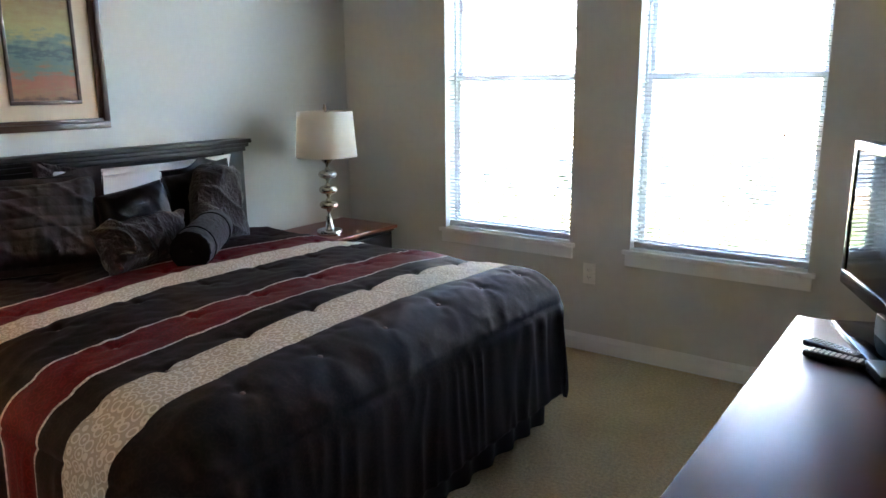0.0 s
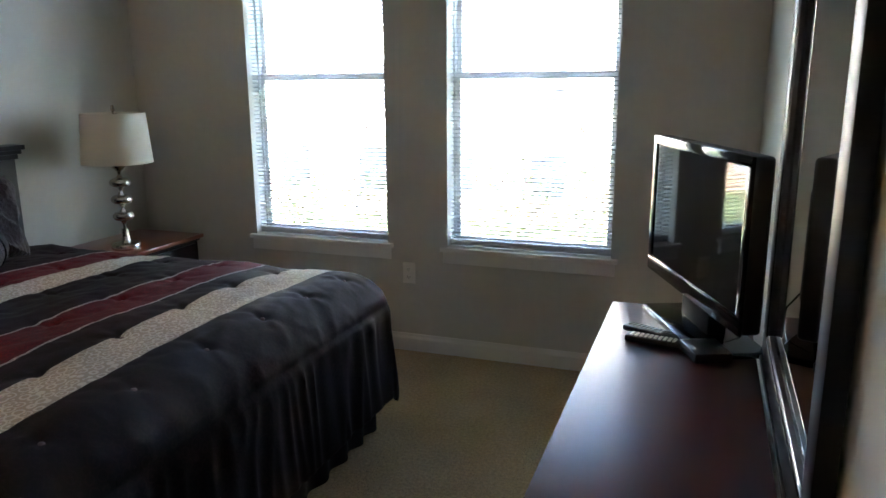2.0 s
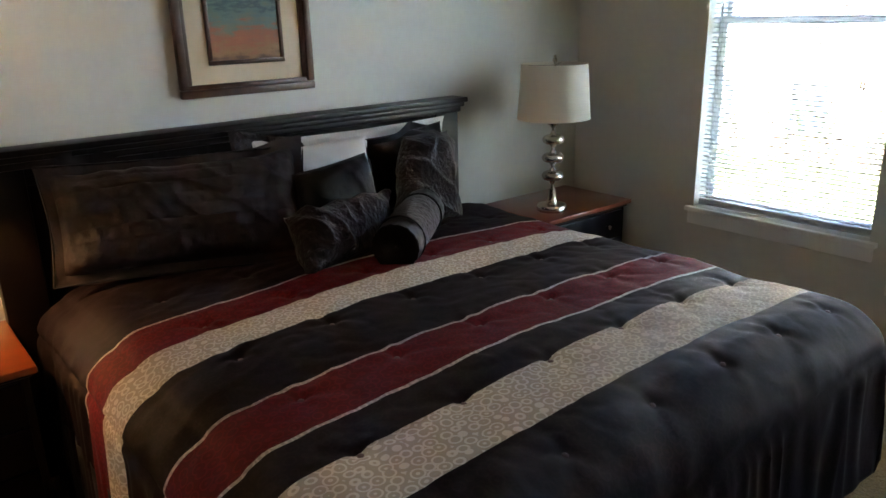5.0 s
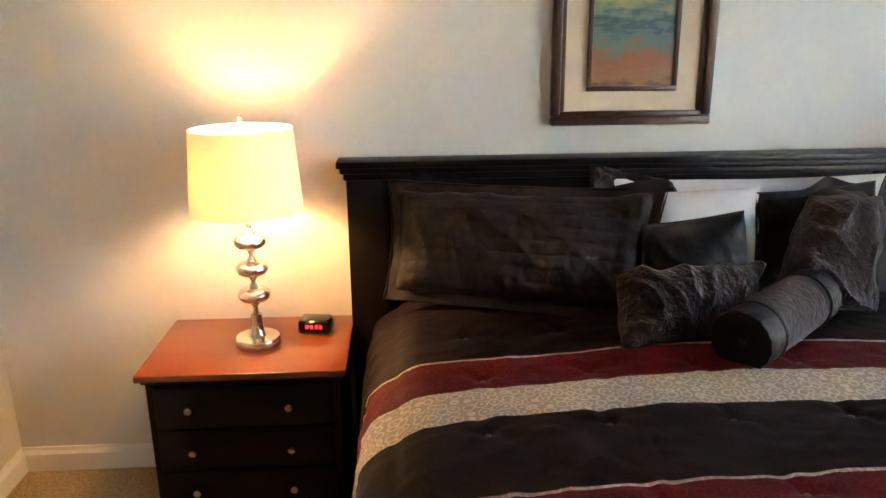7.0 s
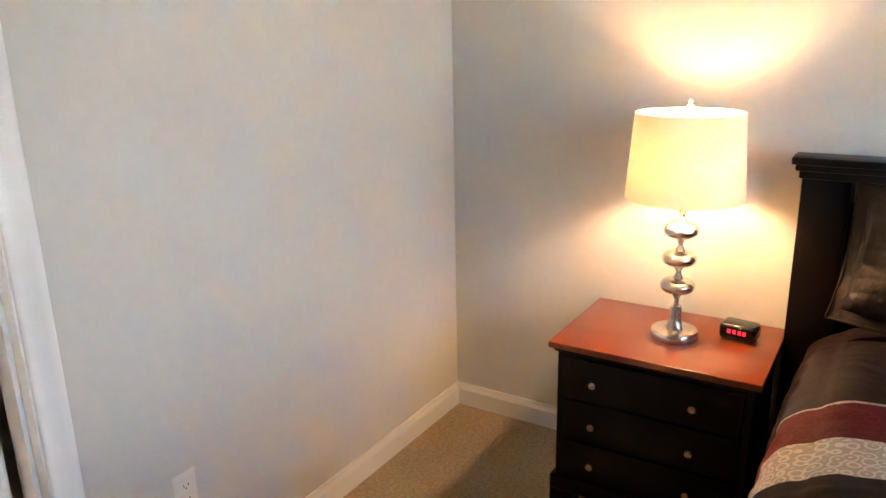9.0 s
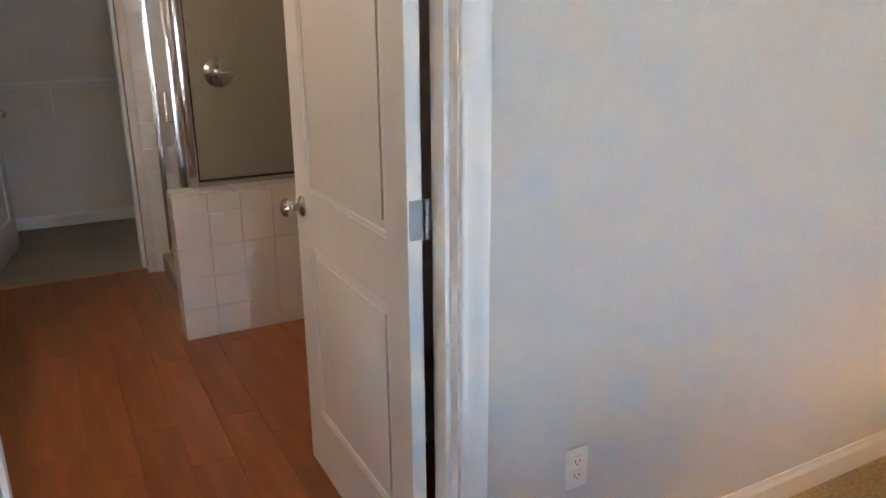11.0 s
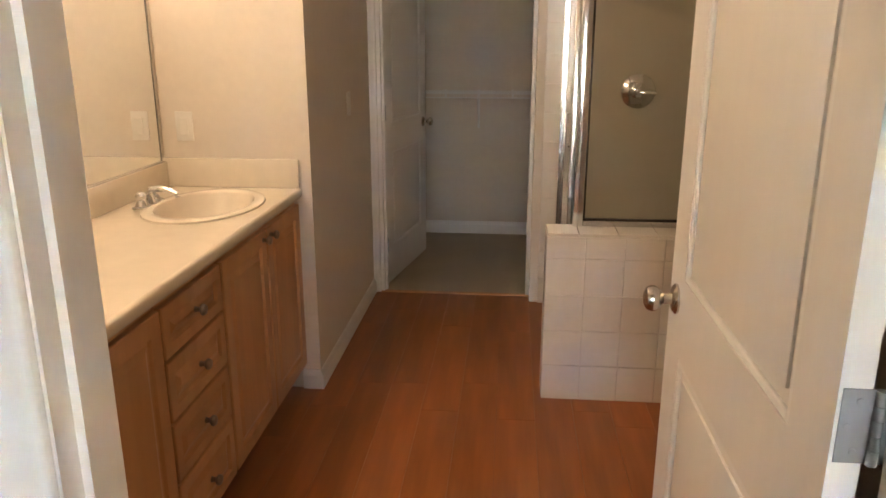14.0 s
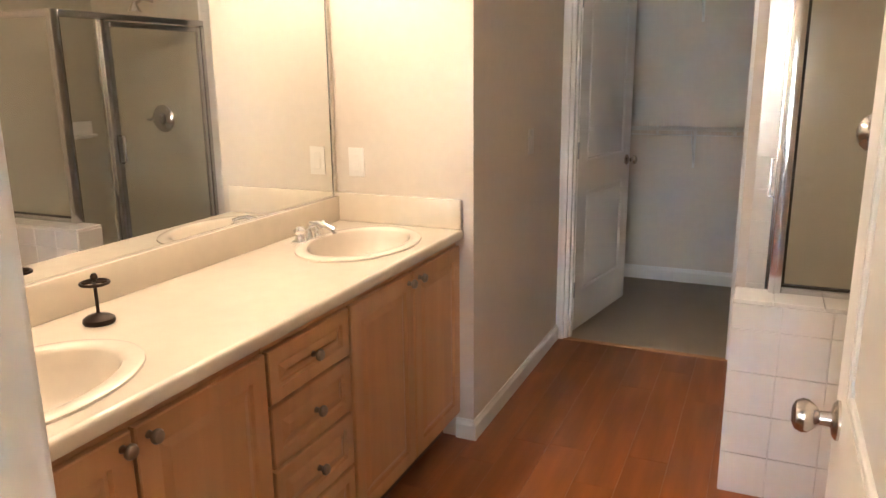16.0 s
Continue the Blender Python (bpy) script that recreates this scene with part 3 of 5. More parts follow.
def bolster():
    a, b = Vector((0.85, 2.255, PZ + 0.078)), Vector((0.56, 2.60, PZ + 0.088))
    d = b - a
    ob = thing("bolster_cushion", Matrix.Translation(a) @ d.to_track_quat("Z", "Y").to_matrix().to_4x4(), "round brown satin bolster cushion with dark gathered ends on the comforter", "pillow", "pillows on the bed")
    ln, r = d.length, 0.078

    def ring_body(name, z0, z1, r0, mat, amp, close):
        bm = bmesh.new()
        steps, n = 72, 26
        rings = []
        for k in range(n + 1):
            z = z0 + (z1 - z0) * k / n
            q = k / n
            rr = r0 * (1 + 0.04 * math.sin(math.pi * q))
            if close:
                rr = r0 * math.sqrt(max(0.0, 1 - (q * 1.0) ** 5)) * (1 - 0.10 * q) if q < 1 else r0 * 0.02
                z = z0 + (z1 - z0) * min(1.0, q * 1.5)
                rr = r0 * (1 - max(0.0, (q - 0.55) / 0.45)) if q > 0.55 else r0 * (1 - 0.04 * q)
                z = z0 + (z1 - z0) * min(1.0, q / 0.55) ** 0.8 * (1 - 0.10 * max(0, (q - 0.8) / 0.2))
            ring = []
            for i in range(steps):
                t = 2 * math.pi * i / steps
                f = amp * (math.sin(t * 17 + 3 * math.sin(q * 3)) * 0.5 + math.sin(t * 29 + q * 4) * 0.3) * (1 if not close else 1.4 * (0.3 + q))
                f += 0.002 * noise.noise(Vector((math.cos(t) * 3, math.sin(t) * 3, z * 30)))
                ring.append(bm.verts.new(((rr + f) * math.cos(t), (rr + f) * math.sin(t) , z)))
            rings.append(ring)
        for p, q in zip(rings, rings[1:]):
            for i in range(steps):
                bm.faces.new((p[i], p[(i + 1) % steps], q[(i + 1) % steps], q[i]))
        part(name, bm, mat, ob, smooth=True).data.shade_smooth()

    ring_body("bolster_body", 0.075, ln - 0.075, r, M_FUR, 0.0003, False)
    ring_body("bolster_end", 0.082, 0.0, r * 1.03, M_SATIN, 0.002, True)
    ring_body("bolster_end", ln - 0.082, ln, r * 1.03, M_SATIN, 0.002, True)
    for z in (0.080, ln - 0.080):
        bm = bmesh.new()
        tube(bm, [(1.05 * r * math.cos(t * math.pi / 20), 1.05 * r * math.sin(t * math.pi / 20), z) for t in range(41)], 0.0035, 6)
        part("piping", bm, M_SATIN, ob, smooth=True)


bolster()

# ---- bedside tables, lamps ----
def knob(parent, place, axis="x", r=0.014, mat=None, sign=1, label=""):
    bm = bmesh.new()
    s = sign
    prof = [(r * 0.55, 0), (r * 0.4, s * r * 0.5), (r * 0.45, s * r * 0.8), (r * 0.95, s * r * 1.2), (r, s * r * 1.5), (r * 0.8, s * r * 1.85), (r * 0.3, s * r * 2.0)]
    lathe(bm, prof, place, 16, axis)
    return part("knob", bm, mat or M_NICKEL, parent, label, smooth=True)


def nightstand(label):
    ob = thing("nightstand", (0, 0, 0), label, "nightstand", "nightstands beside the bed")
    boxes("tabletop", [(0.02, 0.476, 0, 0.624, 0.566, 0.588)], M_CHERRY_L, ob, bevel=0.004, segments=2)
    boxes("body", [(0.03, 0.445, 0.022, 0.602, 0.11, 0.566)], M_ESPRESSO, ob, bevel=0.002)
    boxes("moulding", [(0.026, 0.460, 0.014, 0.610, 0.552, 0.565)], M_ESPRESSO, ob, bevel=0.003)
    bm = bmesh.new()
    box(bm, 0.03, 0.462, 0.008, 0.616, 0.062, 0.112, bevel=0.004)
    for y0 in (0.008, 0.536):
        box(bm, 0.392, 0.462, y0, y0 + 0.08, 0.0, 0.064, bevel=0.004)
        box(bm, 0.03, 0.10, y0, y0 + 0.08, 0.0, 0.064, bevel=0.004)
    part("plinth", bm, M_ESPRESSO, ob)
    for z0, z1 in ((0.404, 0.540), (0.262, 0.396), (0.124, 0.254)):
        d = boxes("drawer", [(0.441, 0.459, 0.046, 0.578, z0, z1)], M_ESPRESSO, ob, bevel=0.004, segments=2)
        for y in (0.150, 0.448):
            knob(d, (0.458, y, (z0 + z1) / 2))
    return ob


ns = nightstand("espresso three-drawer nightstand with a cherry top under the lit lamp")
ns2 = copy_thing(ns, Matrix.Translation((0, 3.383, 0.004)))
ns.matrix_basis = Matrix.Translation((0, 0.62, 0.0))
ns2["label"] = "espresso three-drawer nightstand with a cherry top in the window corner"


def shade_material(lit):
    m = material("lit_shade_fabric" if lit else "shade_fabric", (0.82, 0.78, 0.70), 0.85, tint=0.04, grain=220, bump=0.4, bump_scale=420, dist=0.0008)
    t = m.node_tree
    b = t.nodes["Principled BSDF"]
    tr = t.nodes.new("ShaderNodeBsdfTranslucent")
    tr.inputs[0].default_value = (0.78, 0.68, 0.52, 1)
    mix = t.nodes.new("ShaderNodeMixShader")
    mix.inputs[0].default_value = 0.22
    t.links.new(b.outputs[0], mix.inputs[1])
    t.links.new(tr.outputs[0], mix.inputs[2])
    t.links.new(mix.outputs[0], t.nodes["Material Output"].inputs[0])
    return m


M_SHADE_T = shade_material(False)
M_BULB = material("bulb_glass", (0.9, 0.88, 0.82), 0.4, tint=0.02, bump=0)


def lamp(label, place, lit):
    ob = thing("table_lamp", place, label, "lamp", "matching lamps on the nightstands")
    bm = bmesh.new()
    lathe(bm, [(0.070, 0.0), (0.072, 0.004), (0.072, 0.024), (0.068, 0.029), (0.03, 0.032), (0.024, 0.04), (0.019, 0.07), (0.017, 0.105)], steps=48)
    part("lamp_foot", bm, M_NICKEL, ob, smooth=True)
    for z in (0.171, 0.258, 0.345):
        bm = bmesh.new()
        prof = [(0.008, -0.042)] + [(0.008 + 0.044 * math.cos(a) ** 0.75, 0.024 * math.sin(a)) for a in np.linspace(-1.45, 1.45, 15)] + [(0.008, 0.042)]
        lathe(bm, prof, (0, 0, z), 40)
        part("disc_bead", bm, M_NICKEL, ob, smooth=True)
    bm = bmesh.new()
    lathe(bm, [(0.008, 0.100), (0.007, 0.20), (0.007, 0.385), (0.010, 0.40), (0.034, 0.425), (0.037, 0.435), (0.012, 0.445), (0.012, 0.50), (0.005, 0.50), (0.005, 0.70)], steps=32)
    part("stem", bm, M_NICKEL, ob, smooth=True)
    bm = bmesh.new()
    rings = []
    for r, z in ((0.171, 0.445), (0.153, 0.695), (0.1515, 0.695), (0.1695, 0.445)):
        rings.append([bm.verts.new((r * math.cos(2 * math.pi * k / 64), r * math.sin(2 * math.pi * k / 64), z)) for k in range(64)])
    for a, b in zip(rings, rings[1:] + rings[:1]):
        for k in range(64):
            bm.faces.new((a[k], a[(k + 1) % 64], b[(k + 1) % 64], b[k]))
    shade = part("shade", bm, M_SHADE_T, ob, smooth=True)
    bm = bmesh.new()
    for k in range(3):
        a = 2 * math.pi * k / 3
        tube(bm, [(0, 0, 0.688), (0.152 * math.cos(a), 0.152 * math.sin(a), 0.692)], 0.0015, 6)
    part("spider", bm, M_NICKEL, shade)
    bm = bmesh.new()
    lathe(bm, [(0.004, 0.700), (0.010, 0.706), (0.011, 0.716), (0.006, 0.722), (0.008, 0.729), (0.003, 0.734)], steps=16)
    part("finial", bm, M_NICKEL, ob, smooth=True)
    bm = bmesh.new()
    lathe(bm, [(0.010, 0.50), (0.013, 0.515), (0.024, 0.535), (0.029, 0.555), (0.026, 0.578), (0.012, 0.592), (0.003, 0.594)], (0.018, 0, 0), 20)
    part("bulb", bm, M_BULB_LIT if lit else M_BULB, ob, smooth=True)
    return ob


lamp("stacked nickel disc table lamp with a lit cream drum shade", (0.256, 0.949, 0.588), True)
lamp("stacked nickel disc table lamp with an unlit white drum shade", (0.335, 3.560, 0.592), False)

M_RED = bpy.data.materials.new("red_digits")
M_RED.use_nodes = True
M_RED.node_tree.nodes["Principled BSDF"].inputs["Base Color"].default_value = (0.5, 0.02, 0.04, 1)
M_RED.node_tree.nodes["Principled BSDF"].inputs["Emission Color"].default_value = (1, 0.02, 0.03, 1)
M_RED.node_tree.nodes["Principled BSDF"].inputs["Emission Strength"].default_value = 0.03
clock = thing("alarm_clock", pose(0.175, 1.125, 0.589, 0, 0, -8), "small black alarm clock with red lit digits on the nightstand", "clock")
bm = bmesh.new()
box(bm, -0.045, 0.03, -0.055, 0.055, 0.0, 0.052, bevel=0.014, segments=3)
part("clock_body", bm, M_GLOSS, clock, smooth=True)
boxes("clock_display", [(0.029, 0.0315, -0.036, 0.036, 0.018, 0.042)], M_SCREEN, clock)
boxes("clock_digits", [(0.0315, 0.0325, y, y + 0.010, 0.024, 0.037) for y in (-0.026, -0.010, 0.006, 0.020)], M_RED, clock)

# ---- framed picture ----
def painting_material():
    m = bpy.data.materials.new("abstract_painting")
    m.use_nodes = True
    t = m.node_tree
    n, l = t.nodes, t.links
    b = n["Principled BSDF"]
    co = n.new("ShaderNodeTexCoord")
    mp = n.new("ShaderNodeMapping")
    mp.inputs["Scale"].default_value = (1, 3, 14)
    l.new(co.outputs["Object"], mp.inputs[0])
    nz = n.new("ShaderNodeTexNoise")
    nz.inputs["Scale"].default_value, nz.inputs["Detail"].default_value = 4, 8
    l.new(mp.outputs[0], nz.inputs["Vector"])
    nz2 = n.new("ShaderNodeTexNoise")
    nz2.inputs["Scale"].default_value, nz2.inputs["Detail"].default_value = 30, 5
    l.new(co.outputs["Object"], nz2.inputs["Vector"])
    sep = n.new("ShaderNodeSeparateXYZ")
    l.new(co.outputs["Object"], sep.inputs[0])
    a = n.new("ShaderNodeMath")
    a.operation, a.inputs[1].default_value = "MULTIPLY_ADD", 0.16
    l.new(nz.outputs["Fac"], a.inputs[0])
    l.new(sep.outputs[2], a.inputs[2])
    c = n.new("ShaderNodeMath")
    c.operation, c.inputs[1].default_value = "MULTIPLY_ADD", 0.10
    l.new(nz2.outputs["Fac"], c.inputs[0])
    l.new(a.outputs[0], c.inputs[2])
    r = n.new("ShaderNodeValToRGB")
    stops = [(0.24, (0.13, 0.06, 0.03)), (0.28, (0.30, 0.15, 0.06)), (0.33, (0.33, 0.11, 0.05)), (0.36, (0.28, 0.12, 0.06)), (0.39, (0.14, 0.17, 0.13)),
             (0.43, (0.10, 0.17, 0.16)), (0.455, (0.04, 0.08, 0.09)), (0.50, (0.14, 0.21, 0.17)), (0.55, (0.36, 0.33, 0.13)), (0.72, (0.26, 0.14, 0.06))]
    for k, (p, col) in enumerate(stops):
        e = r.color_ramp.elements[k] if k < 2 else r.color_ramp.elements.new(0.99)
        e.position, e.color = p, (*col, 1)
    l.new(c.outputs[0], r.inputs[0])
    l.new(r.outputs[0], b.inputs["Base Color"])
    b.inputs["Roughness"].default_value = 0.35
    return m


M_FRAME = material("walnut_frame", (0.055, 0.022, 0.012), 0.35, tint=0.4, grain=30, bump=0.15, bump_scale=60)
M_MAT = material("cream_mat_board", (0.62, 0.50, 0.36), 0.8, tint=0.03, bump=0.1)
pic = thing("framed_picture", (0.002, 1.929, 1.247), "framed teal and ochre abstract painting above the headboard, cream mat", "picture")


def frame_bars(parent, y0, y1, z0, z1, w, x0, x1, mat, bevel=0.006):
    for its in ((x0, x1, y0, y1, z0, z0 + w), (x0, x1, y0, y1, z1 - w, z1)):
        boxes("frame_rail", [its], mat, parent, bevel=bevel, segments=2)
    for its in ((x0, x1 - 0.001, y0, y0 + w, z0 + w, z1 - w), (x0, x1 - 0.001, y1 - w, y1, z0 + w, z1 - w)):
        boxes("frame_stile", [its], mat, parent, bevel=bevel, segments=2)


PW, PH = 0.545, 0.74
frame_bars(pic, 0, PW, 0, PH, 0.030, 0, 0.034, M_FRAME)
frame_bars(pic, 0.026, PW - 0.026, 0.026, PH - 0.026, 0.020, 0, 0.022, M_FRAME, 0.004)
boxes("mat_board", [(0.004, 0.010, 0.04, PW - 0.04, 0.04, PH - 0.04)], M_MAT, pic)
frame_bars(pic, 0.118, 0.425, 0.112, 0.635, 0.016, 0.010, 0.022, M_FRAME, 0.003)
boxes("canvas", [(0.010, 0.014, 0.130, 0.413, 0.124, 0.622)], painting_material(), pic)

# ---- dresser, mirror, television ----
dr = thing("dresser", (0, 0, 0), "long dark cherry dresser with a polished top standing against the wall", "dresser")
boxes("dresser_top", [(2.897, 3.318, 1.44, 2.972, 0.698, 0.722)], M_CHERRY, dr, bevel=0.005, segments=2)
boxes("dresser_body", [(2.925, 3.31, 1.47, 2.945, 0.09, 0.698)], M_CHERRY, dr, bevel=0.003)
boxes("dresser_plinth", [(2.905, 3.31, 1.455, 2.96, 0.0, 0.092)], M_CHERRY, dr, bevel=0.004)
for i in range(2):
    for z0, z1 in ((0.505, 0.685), (0.31, 0.495), (0.11, 0.30)):
        y0 = 1.49 + i * 0.72
        d = boxes("drawer", [(2.909, 2.929, y0, y0 + 0.705, z0, z1)], M_CHERRY, dr, bevel=0.004, segments=2)
        for y in (y0 + 0.16, y0 + 0.545):
            knob(d, (2.909, y, (z0 + z1) / 2), sign=-1)

M_BLACKWOOD = material("black_lacquer", (0.008, 0.007, 0.008), 0.42, tint=0.2, bump=0.04, bump_scale=60, spec=0.25)
M_BEAD = material("dark_silver_bead", (0.11, 0.11, 0.12), 0.42, metal=0.7, tint=0.1, bump=0)
mi = thing("dresser_mirror", (0, 0, 0), "tall dark framed mirror standing on the back of the dresser", "mirror")
MY0, MY1, MZ0, MZ1 = 1.64, 2.60, 0.7235, 1.86
boxes("frame_bottom", [(3.330, 3.366, MY0, MY1, MZ0, MZ0 + 0.07), (3.322, 3.3295, MY0 + 0.01, MY1 - 0.01, MZ0, MZ0 + 0.014)], M_BLACKWOOD, mi, bevel=0.006, segments=2)
boxes("frame_top", [(3.330, 3.366, MY0, MY1, MZ1 - 0.07, MZ1)], M_BLACKWOOD, mi, bevel=0.006, segments=2)
for y0 in (MY0, MY1 - 0.08):
    boxes("frame_side", [(3.330, 3.365, y0, y0 + 0.08, MZ0 + 0.07, MZ1 - 0.07)], M_BLACKWOOD, mi, bevel=0.008, segments=2)
boxes("inner_bead", [(3.334, 3.350, MY0 + 0.08, MY0 + 0.090, MZ0 + 0.082, MZ1 - 0.082), (3.334, 3.350, MY1 - 0.090, MY1 - 0.08, MZ0 + 0.082, MZ1 - 0.082),
                      (3.334, 3.350, MY0 + 0.08, MY1 - 0.08, MZ0 + 0.07, MZ0 + 0.082), (3.334, 3.350, MY0 + 0.08, MY1 - 0.08, MZ1 - 0.082, MZ1 - 0.07)], M_BEAD, mi, bevel=0.003)
boxes("mirror_glass", [(3.350, 3.355, MY0 + 0.083, MY1 - 0.083, MZ0 + 0.075, MZ1 - 0.075)], M_MIRROR, mi)
boxes("backing", [(3.3555, 3.364, MY0 + 0.04, MY1 - 0.04, MZ0 + 0.02, MZ1 - 0.03)], M_BLACK, mi)

ang = math.degrees(math.atan2(0.26, 0.63))
tv = thing("television", pose(3.14, 2.735, 0.722, 0, 0, ang), "flat black television with a glossy bezel angled on the dresser", "television")
bm = bmesh.new()
box(bm, -0.005, 0.045, -0.345, 0.345, 0.105, 0.540, bevel=0.012, segments=3)
box(bm, 0.03, 0.085, -0.22, 0.22, 0.15, 0.46, bevel=0.02, segments=2)
part("tv_housing", bm, M_BLACK, tv, smooth=True)
bezel_bars = [(-0.014, -0.004, -0.345, 0.345, 0.105, 0.150), (-0.014, -0.004, -0.345, 0.345, 0.513, 0.540), (-0.0135, -0.004, -0.345, -0.317, 0.150, 0.513), (-0.0135, -0.004, 0.317, 0.345, 0.150, 0.513)]
boxes("bezel", bezel_bars, M_GLOSS, tv, "glossy black bezel", bevel=0.003, segments=2)
boxes("screen", [(-0.009, -0.005, -0.318, 0.318, 0.149, 0.514)], M_SCREEN, tv)
M_NECK = material("matt_black_plastic", (0.004, 0.004, 0.005), 0.6, tint=0.1, bump=0.05, spec=0.2)
boxes("neck", [(0.015, 0.07, -0.10, 0.10, 0.020, 0.16)], M_NECK, tv, bevel=0.008, segments=2)
boxes("stand_base", [(-0.065, 0.13, -0.235, 0.215, 0.001, 0.022)], M_GLOSS, tv, bevel=0.008, segments=2)

for k, (x, y, a, ln) in enumerate(((3.045, 2.665, 62, 0.17), (3.055, 2.60, 78, 0.155))):
    rc = thing("remote_control", pose(x, y, 0.7225, 0, 0, a - 90), ("grey and black" if k else "slim black") + " remote control with rows of buttons on the dresser", "remote control", "remotes on the dresser")
    boxes("remote_body", [(-ln / 2, ln / 2, -0.022, 0.022, 0, 0.018)], M_BLACK, rc, bevel=0.006, segments=2)
    boxes("keypad", [(-ln / 2 + 0.014 + 0.013 * i, -ln / 2 + 0.022 + 0.013 * i, -0.015 + 0.011 * j, -0.007 + 0.011 * j, 0.018, 0.0198) for i in range(int(ln / 0.0145)) for j in range(3)],
          M_PLATE if k else M_NICKEL, rc)
bx = thing("media_box", pose(3.19, 2.545, 0.7225, 0, 0, 22), "small black media box lying in front of the television stand", "media box")
boxes("box_body", [(-0.05, 0.05, -0.06, 0.06, 0, 0.028)], M_BLACK, bx, bevel=0.006, segments=2)
boxes("box_light", [(-0.0515, -0.05, 0.02, 0.026, 0.01, 0.014)], M_NICKEL, bx)
bm = bmesh.new()
tube(bm, [(3.24, 2.60, 0.74), (3.27, 2.66, 0.728), (3.30, 2.70, 0.726), (3.305, 2.78, 0.75), (3.30, 2.80, 0.80), (3.25, 2.80, 0.87)], 0.003)
cable = part("cable", bm, M_BLACK, smooth=True)
tagged(cable, "thin black power cable looping behind the television", "cable")


# ---- outlets and switches ----
def outlet(place, yaw, label, switch=False):
    ob = thing("light_switch" if switch else "wall_outlet", pose(*place, 0, 0, yaw), label, "switch" if switch else "outlet")
    boxes("plate", [(-0.035, 0.035, -0.006, 0.0, -0.057, 0.057)], M_PLATE, ob, bevel=0.002, segments=2)
    if switch:
        boxes("rocker", [(-0.016, 0.016, -0.010, -0.006, -0.033, 0.033)], M_PLATE, ob, bevel=0.0015)
    else:
        for z in (-0.02, 0.02):
            s = boxes("socket", [(-0.016, 0.016, -0.0085, -0.006, z - 0.014, z + 0.014)], M_PLATE, ob, bevel=0.001)
            boxes("slots", [(-0.008, -0.006, -0.0092, -0.0085, z - 0.004, z + 0.006), (0.006, 0.008, -0.0092, -0.0085, z - 0.003, z + 0.005), (-0.002, 0.002, -0.0092, -0.0085, z - 0.010, z - 0.006)], M_SLOT, s)
    return ob


outlet((1.70, YN, 0.435), 0, "white double outlet in the wall between the windows")
outlet((1.388, 0, 0.375), 180, "white double outlet low in the wall near the bathroom doorway")
outlet((3.415, NIBY, 1.108), 180, "white switch on the wall above the vanity", True)
outlet((NIBX, -2.905, 1.14), -90, "white switch on the wall beside the closet door", True)

# ---- windows ----
M_VINYL = material("white_vinyl", (0.8, 0.8, 0.79), 0.35, tint=0.02, bump=0)
for k, (a, b) in enumerate(WIN):
    w = structure(new("window_%d" % (k + 1)), "tall double hung window with a white vinyl frame")
    boxes("window_sill", [(a - 0.035, b + 0.035, YN - 0.028, YN, ZS - 0.022, ZS), (a, b, YN - 0.005, YN + 0.11, ZS - 0.02, ZS - 0.001)], M_TRIM, w, bevel=0.003)
    boxes("apron", [(a - 0.022, b + 0.022, YN - 0.014, YN - 0.001, ZS - 0.085, ZS - 0.022)], M_TRIM, w, bevel=0.002)
    boxes("window_frame", [(a, a + 0.013, YN + 0.10, YN + 0.155, ZS, ZT), (b - 0.013, b, YN + 0.10, YN + 0.155, ZS, ZT), (a + 0.013, b - 0.013, YN + 0.10, YN + 0.155, ZS, ZS + 0.012), (a + 0.013, b - 0.013, YN + 0.10, YN + 0.155, ZT - 0.02, ZT)], M_VINYL, w, bevel=0.002)
    for nm, y, z0, z1 in (("lower_sash", YN + 0.105, ZS + 0.0125, 1.476), ("upper_sash", YN + 0.132, 1.440, ZT - 0.021)):
        s = boxes(nm, [(a + 0.0135, a + 0.036, y, y + 0.022, z0, z1), (b - 0.036, b - 0.0135, y, y + 0.022, z0, z1), (a + 0.036, b - 0.036, y, y + 0.022, z0, z0 + 0.03), (a + 0.036, b - 0.036, y, y + 0.022, z1 - 0.034, z1)], M_VINYL, w, bevel=0.002)
        g = boxes("pane", [(a + 0.034, b - 0.034, y + 0.009, y + 0.013, z0 + 0.028, z1 - 0.032)], M_GLASS, s)
        g.visible_shadow = False


